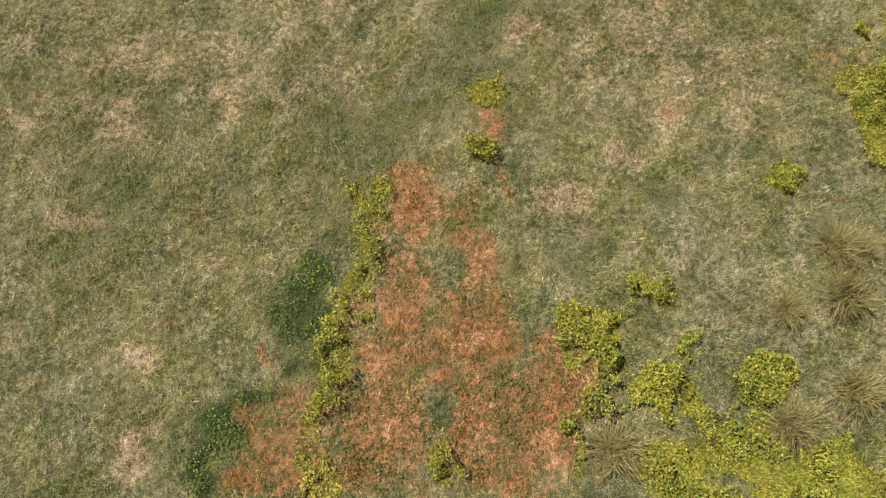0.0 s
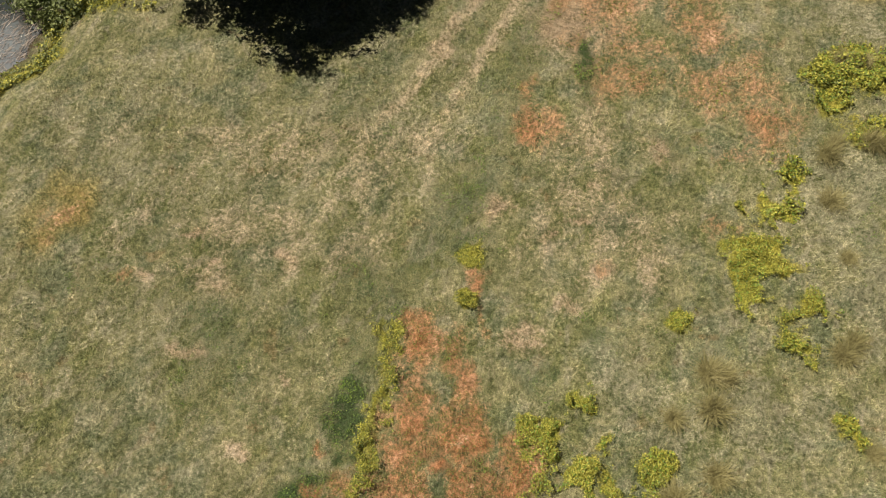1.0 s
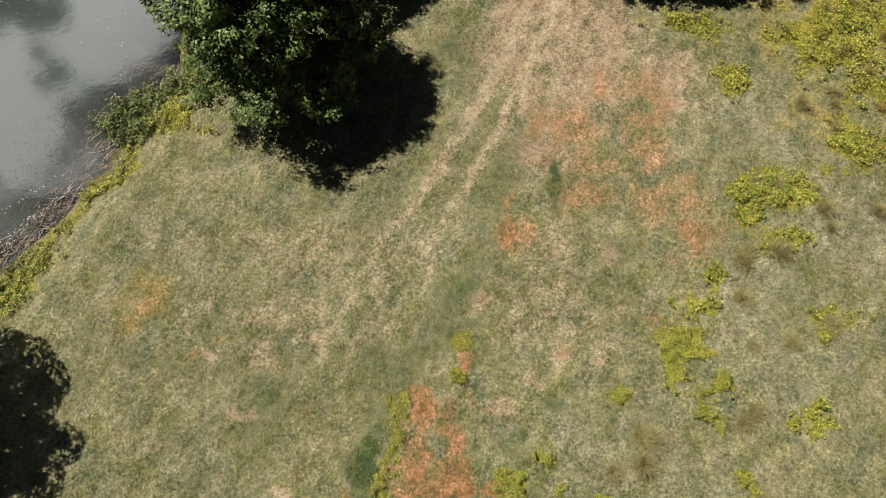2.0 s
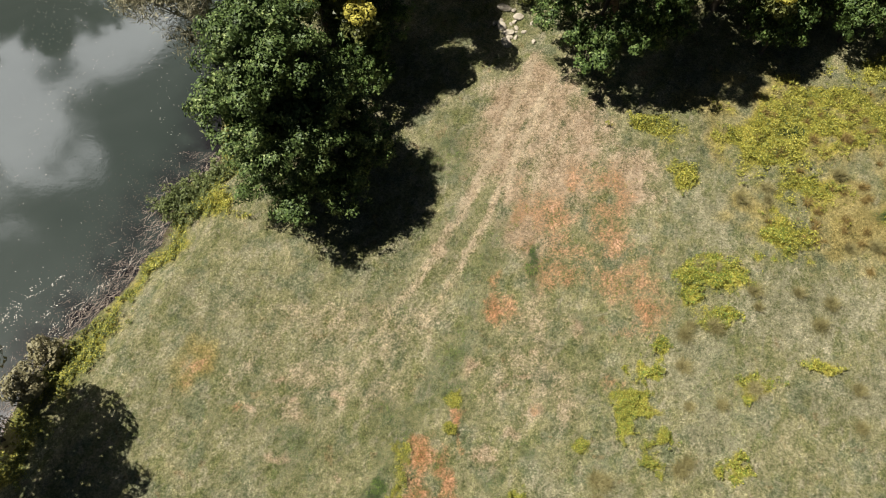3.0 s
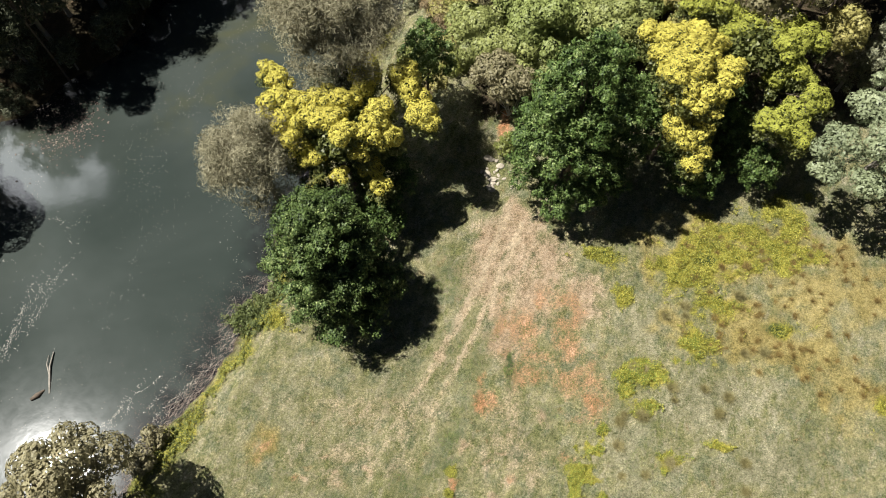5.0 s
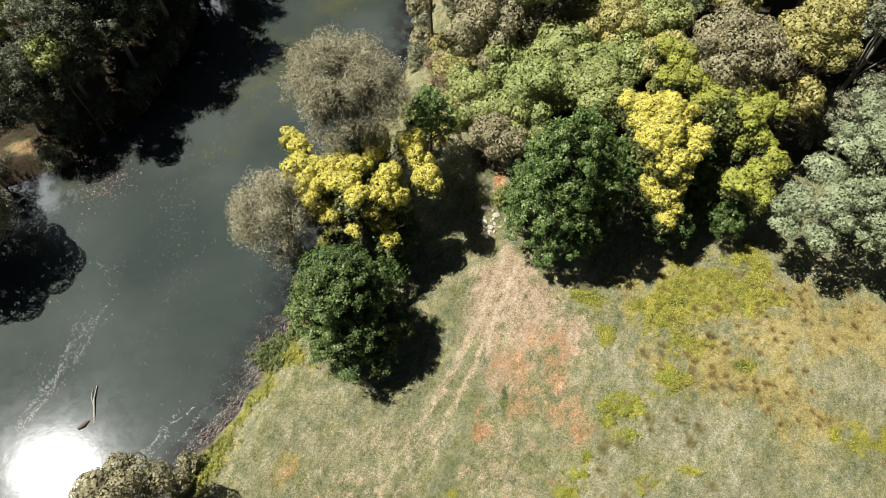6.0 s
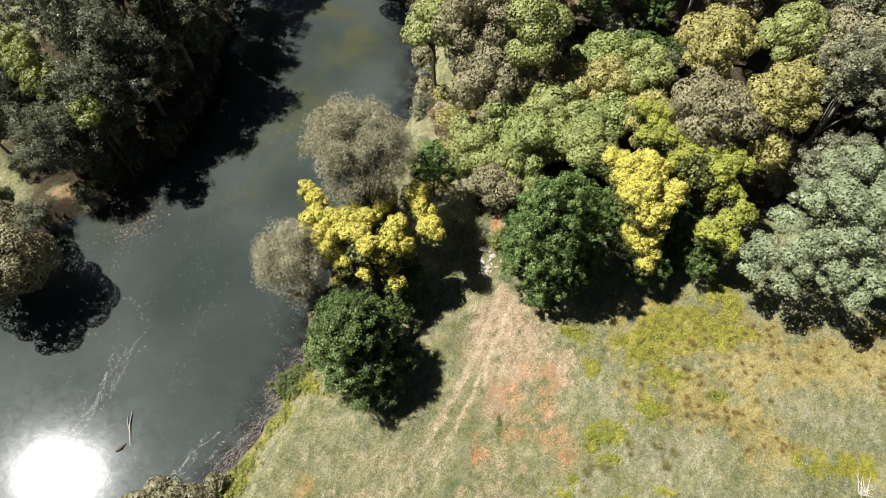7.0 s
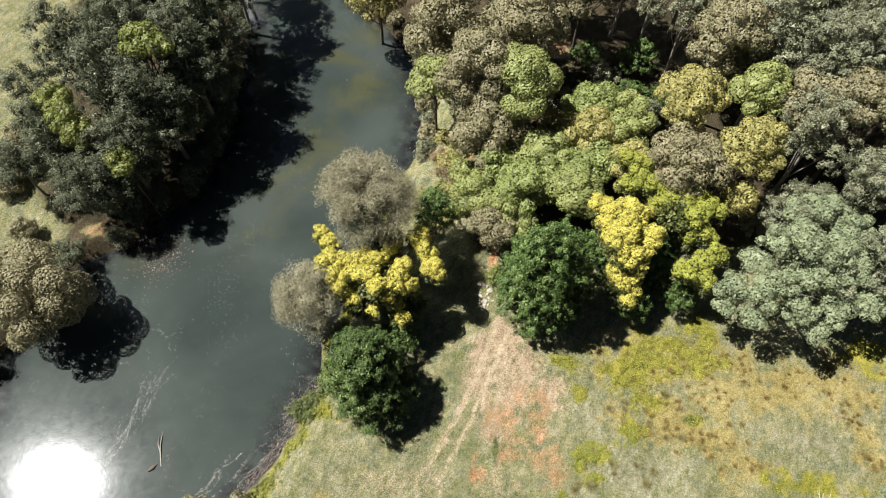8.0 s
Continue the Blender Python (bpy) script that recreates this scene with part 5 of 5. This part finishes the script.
def build_drift():
    rng = np.random.default_rng(9)
    root = thing("driftwood_branch", -23.3, 12.3, WATER_Z, "bare grey branch lying in the river", "driftwood")
    v, f = joined([tube([(0.0, 1.3, 0.06), (0.05, 0.4, 0.10), (0.25, -0.4, 0.05), (0.45, -1.2, -0.02)], [0.03, 0.05, 0.06, 0.05], 7), tube([(0.2, -0.2, 0.06), (-0.15, 0.5, 0.12), (-0.25, 1.1, 0.05)], [0.04, 0.03, 0.01], 6)])
    part("branch", mesh_of("branch", v, f, BARK_PALE, smooth=True), root)
    # dark patch beside the branch, built as a short thick tube
    v, f = tube([(0.1, -1.0, -0.01), (-0.2, -1.35, 0.05), (-0.5, -1.6, 0.03)], [0.06, 0.16, 0.1], 8)
    part("dark_end", mesh_of("dark_end", v, f, BARK_DARK, smooth=True), root, "dark thick piece at the branch's end")

    def floats(name, x, y, size, mat, label):
        ok = inland(x, y) < 0.1
        x, y = x[ok], y[ok]
        v, f = leaves_at(rng, np.stack([x, y, np.full(len(x), WATER_Z + 0.012)], -1), np.zeros((len(x), 3)), size, size * 0.55, upward=3.0, loose=0.25)
        tagged(new(name, mesh_of(name, v, f, mat)), label, "debris", kind="stuff")

    x, y = rng.uniform(-40, -4, 20000), rng.uniform(4, 64, 20000)
    keep = rng.random(20000) < 0.05 + 0.8 * np.clip(rough_noise(x * 1.8, y * 0.6, 0.3, 50, 4) * 4.4 - 2.2, 0, 1)
    floats("floating_leaves", x[keep], y[keep], 0.05, FLECKS, "pale leaves and bits of foam scattered on the river")
    n = 7000
    y = rng.uniform(5, 19, n)
    b = np.array(NEAR_BANK, float)
    x = np.interp(y, b[:, 0], b[:, 1]) - rng.exponential(1.0, n) + 0.3
    floats("drift_litter", x, y, 0.05, LITTER, "brown leaf litter drifted against the bank")
    n = 700
    y = rng.uniform(5, 19, n)
    off = np.abs(rng.normal(size=n)) * 0.7 - 0.15
    x = np.interp(y, b[:, 0], b[:, 1]) - off
    way = 0.95 + rng.normal(size=n) * 0.5
    half = np.stack([np.cos(way), np.sin(way), 0 * way], -1) * rng.uniform(0.05, 0.22, (n, 1))
    side = np.stack([-np.sin(way), np.cos(way), 0 * way], -1) * 0.006
    mid = np.stack([x, y, np.full(n, WATER_Z + 0.02)], -1)
    verts = np.stack([mid - half - side, mid + half - side, mid + half + side, mid - half + side], 1).reshape(-1, 3)
    tagged(new("reed_litter", mesh_of("reed_litter", verts, np.arange(4 * n).reshape(-1, 4), FLECKS_DULL)), "dead reed stalks floating along the bank", "debris", kind="stuff")
    strands_x, strands_y = [], []
    for k in range(9):
        t = rng.random(60)
        a, b, c = rng.uniform(0, 6.3), rng.normal() * 0.8, rng.uniform(0.6, 1.0)
        strands_x.append(-27.6 + 4.6 * t * c + b * t + 0.35 * np.sin(t * 8 + a) + rng.normal(size=60) * 0.09)
        strands_y.append(10.5 + 11.5 * t * c + rng.normal(size=60) * 0.1)
    shore = np.array(NEAR_BANK, float)
    for k in range(7):
        t, low, long = rng.random(70), rng.uniform(3.5, 13.0), rng.uniform(2.5, 6.0)
        sy = low + long * t
        strands_x.append(np.interp(sy, shore[:, 0], shore[:, 1]) - rng.uniform(0.5, 4.0) - rng.uniform(-1.0, 1.5) * t + 0.2 * np.sin(t * 9 + k) + rng.normal(size=70) * 0.08)
        strands_y.append(sy)
    t = rng.random(90)
    strands_x.append(-30.6 + 6.0 * t + rng.normal(size=90) * 0.1)
    strands_y.append(20.2 + 2.6 * np.sin(t * 2.4) + rng.normal(size=90) * 0.1)
    floats("foam_streak", np.concatenate(strands_x), np.concatenate(strands_y), 0.06, FLECKS, "streaks of pale foam drifting on the river")
    x, y = -27.3 + rng.normal(size=700) * 1.2, 30.4 + rng.normal(size=700) * 1.4
    floats("algae_raft", x, y, 0.16, LITTER, "brown raft of weed floating by the far bank")


build_stones()
build_dead_branches(8, 28.9, 9.5, 1.0)
build_dead_branches(18, 4.0, 31.0, 1.7)
build_drift()
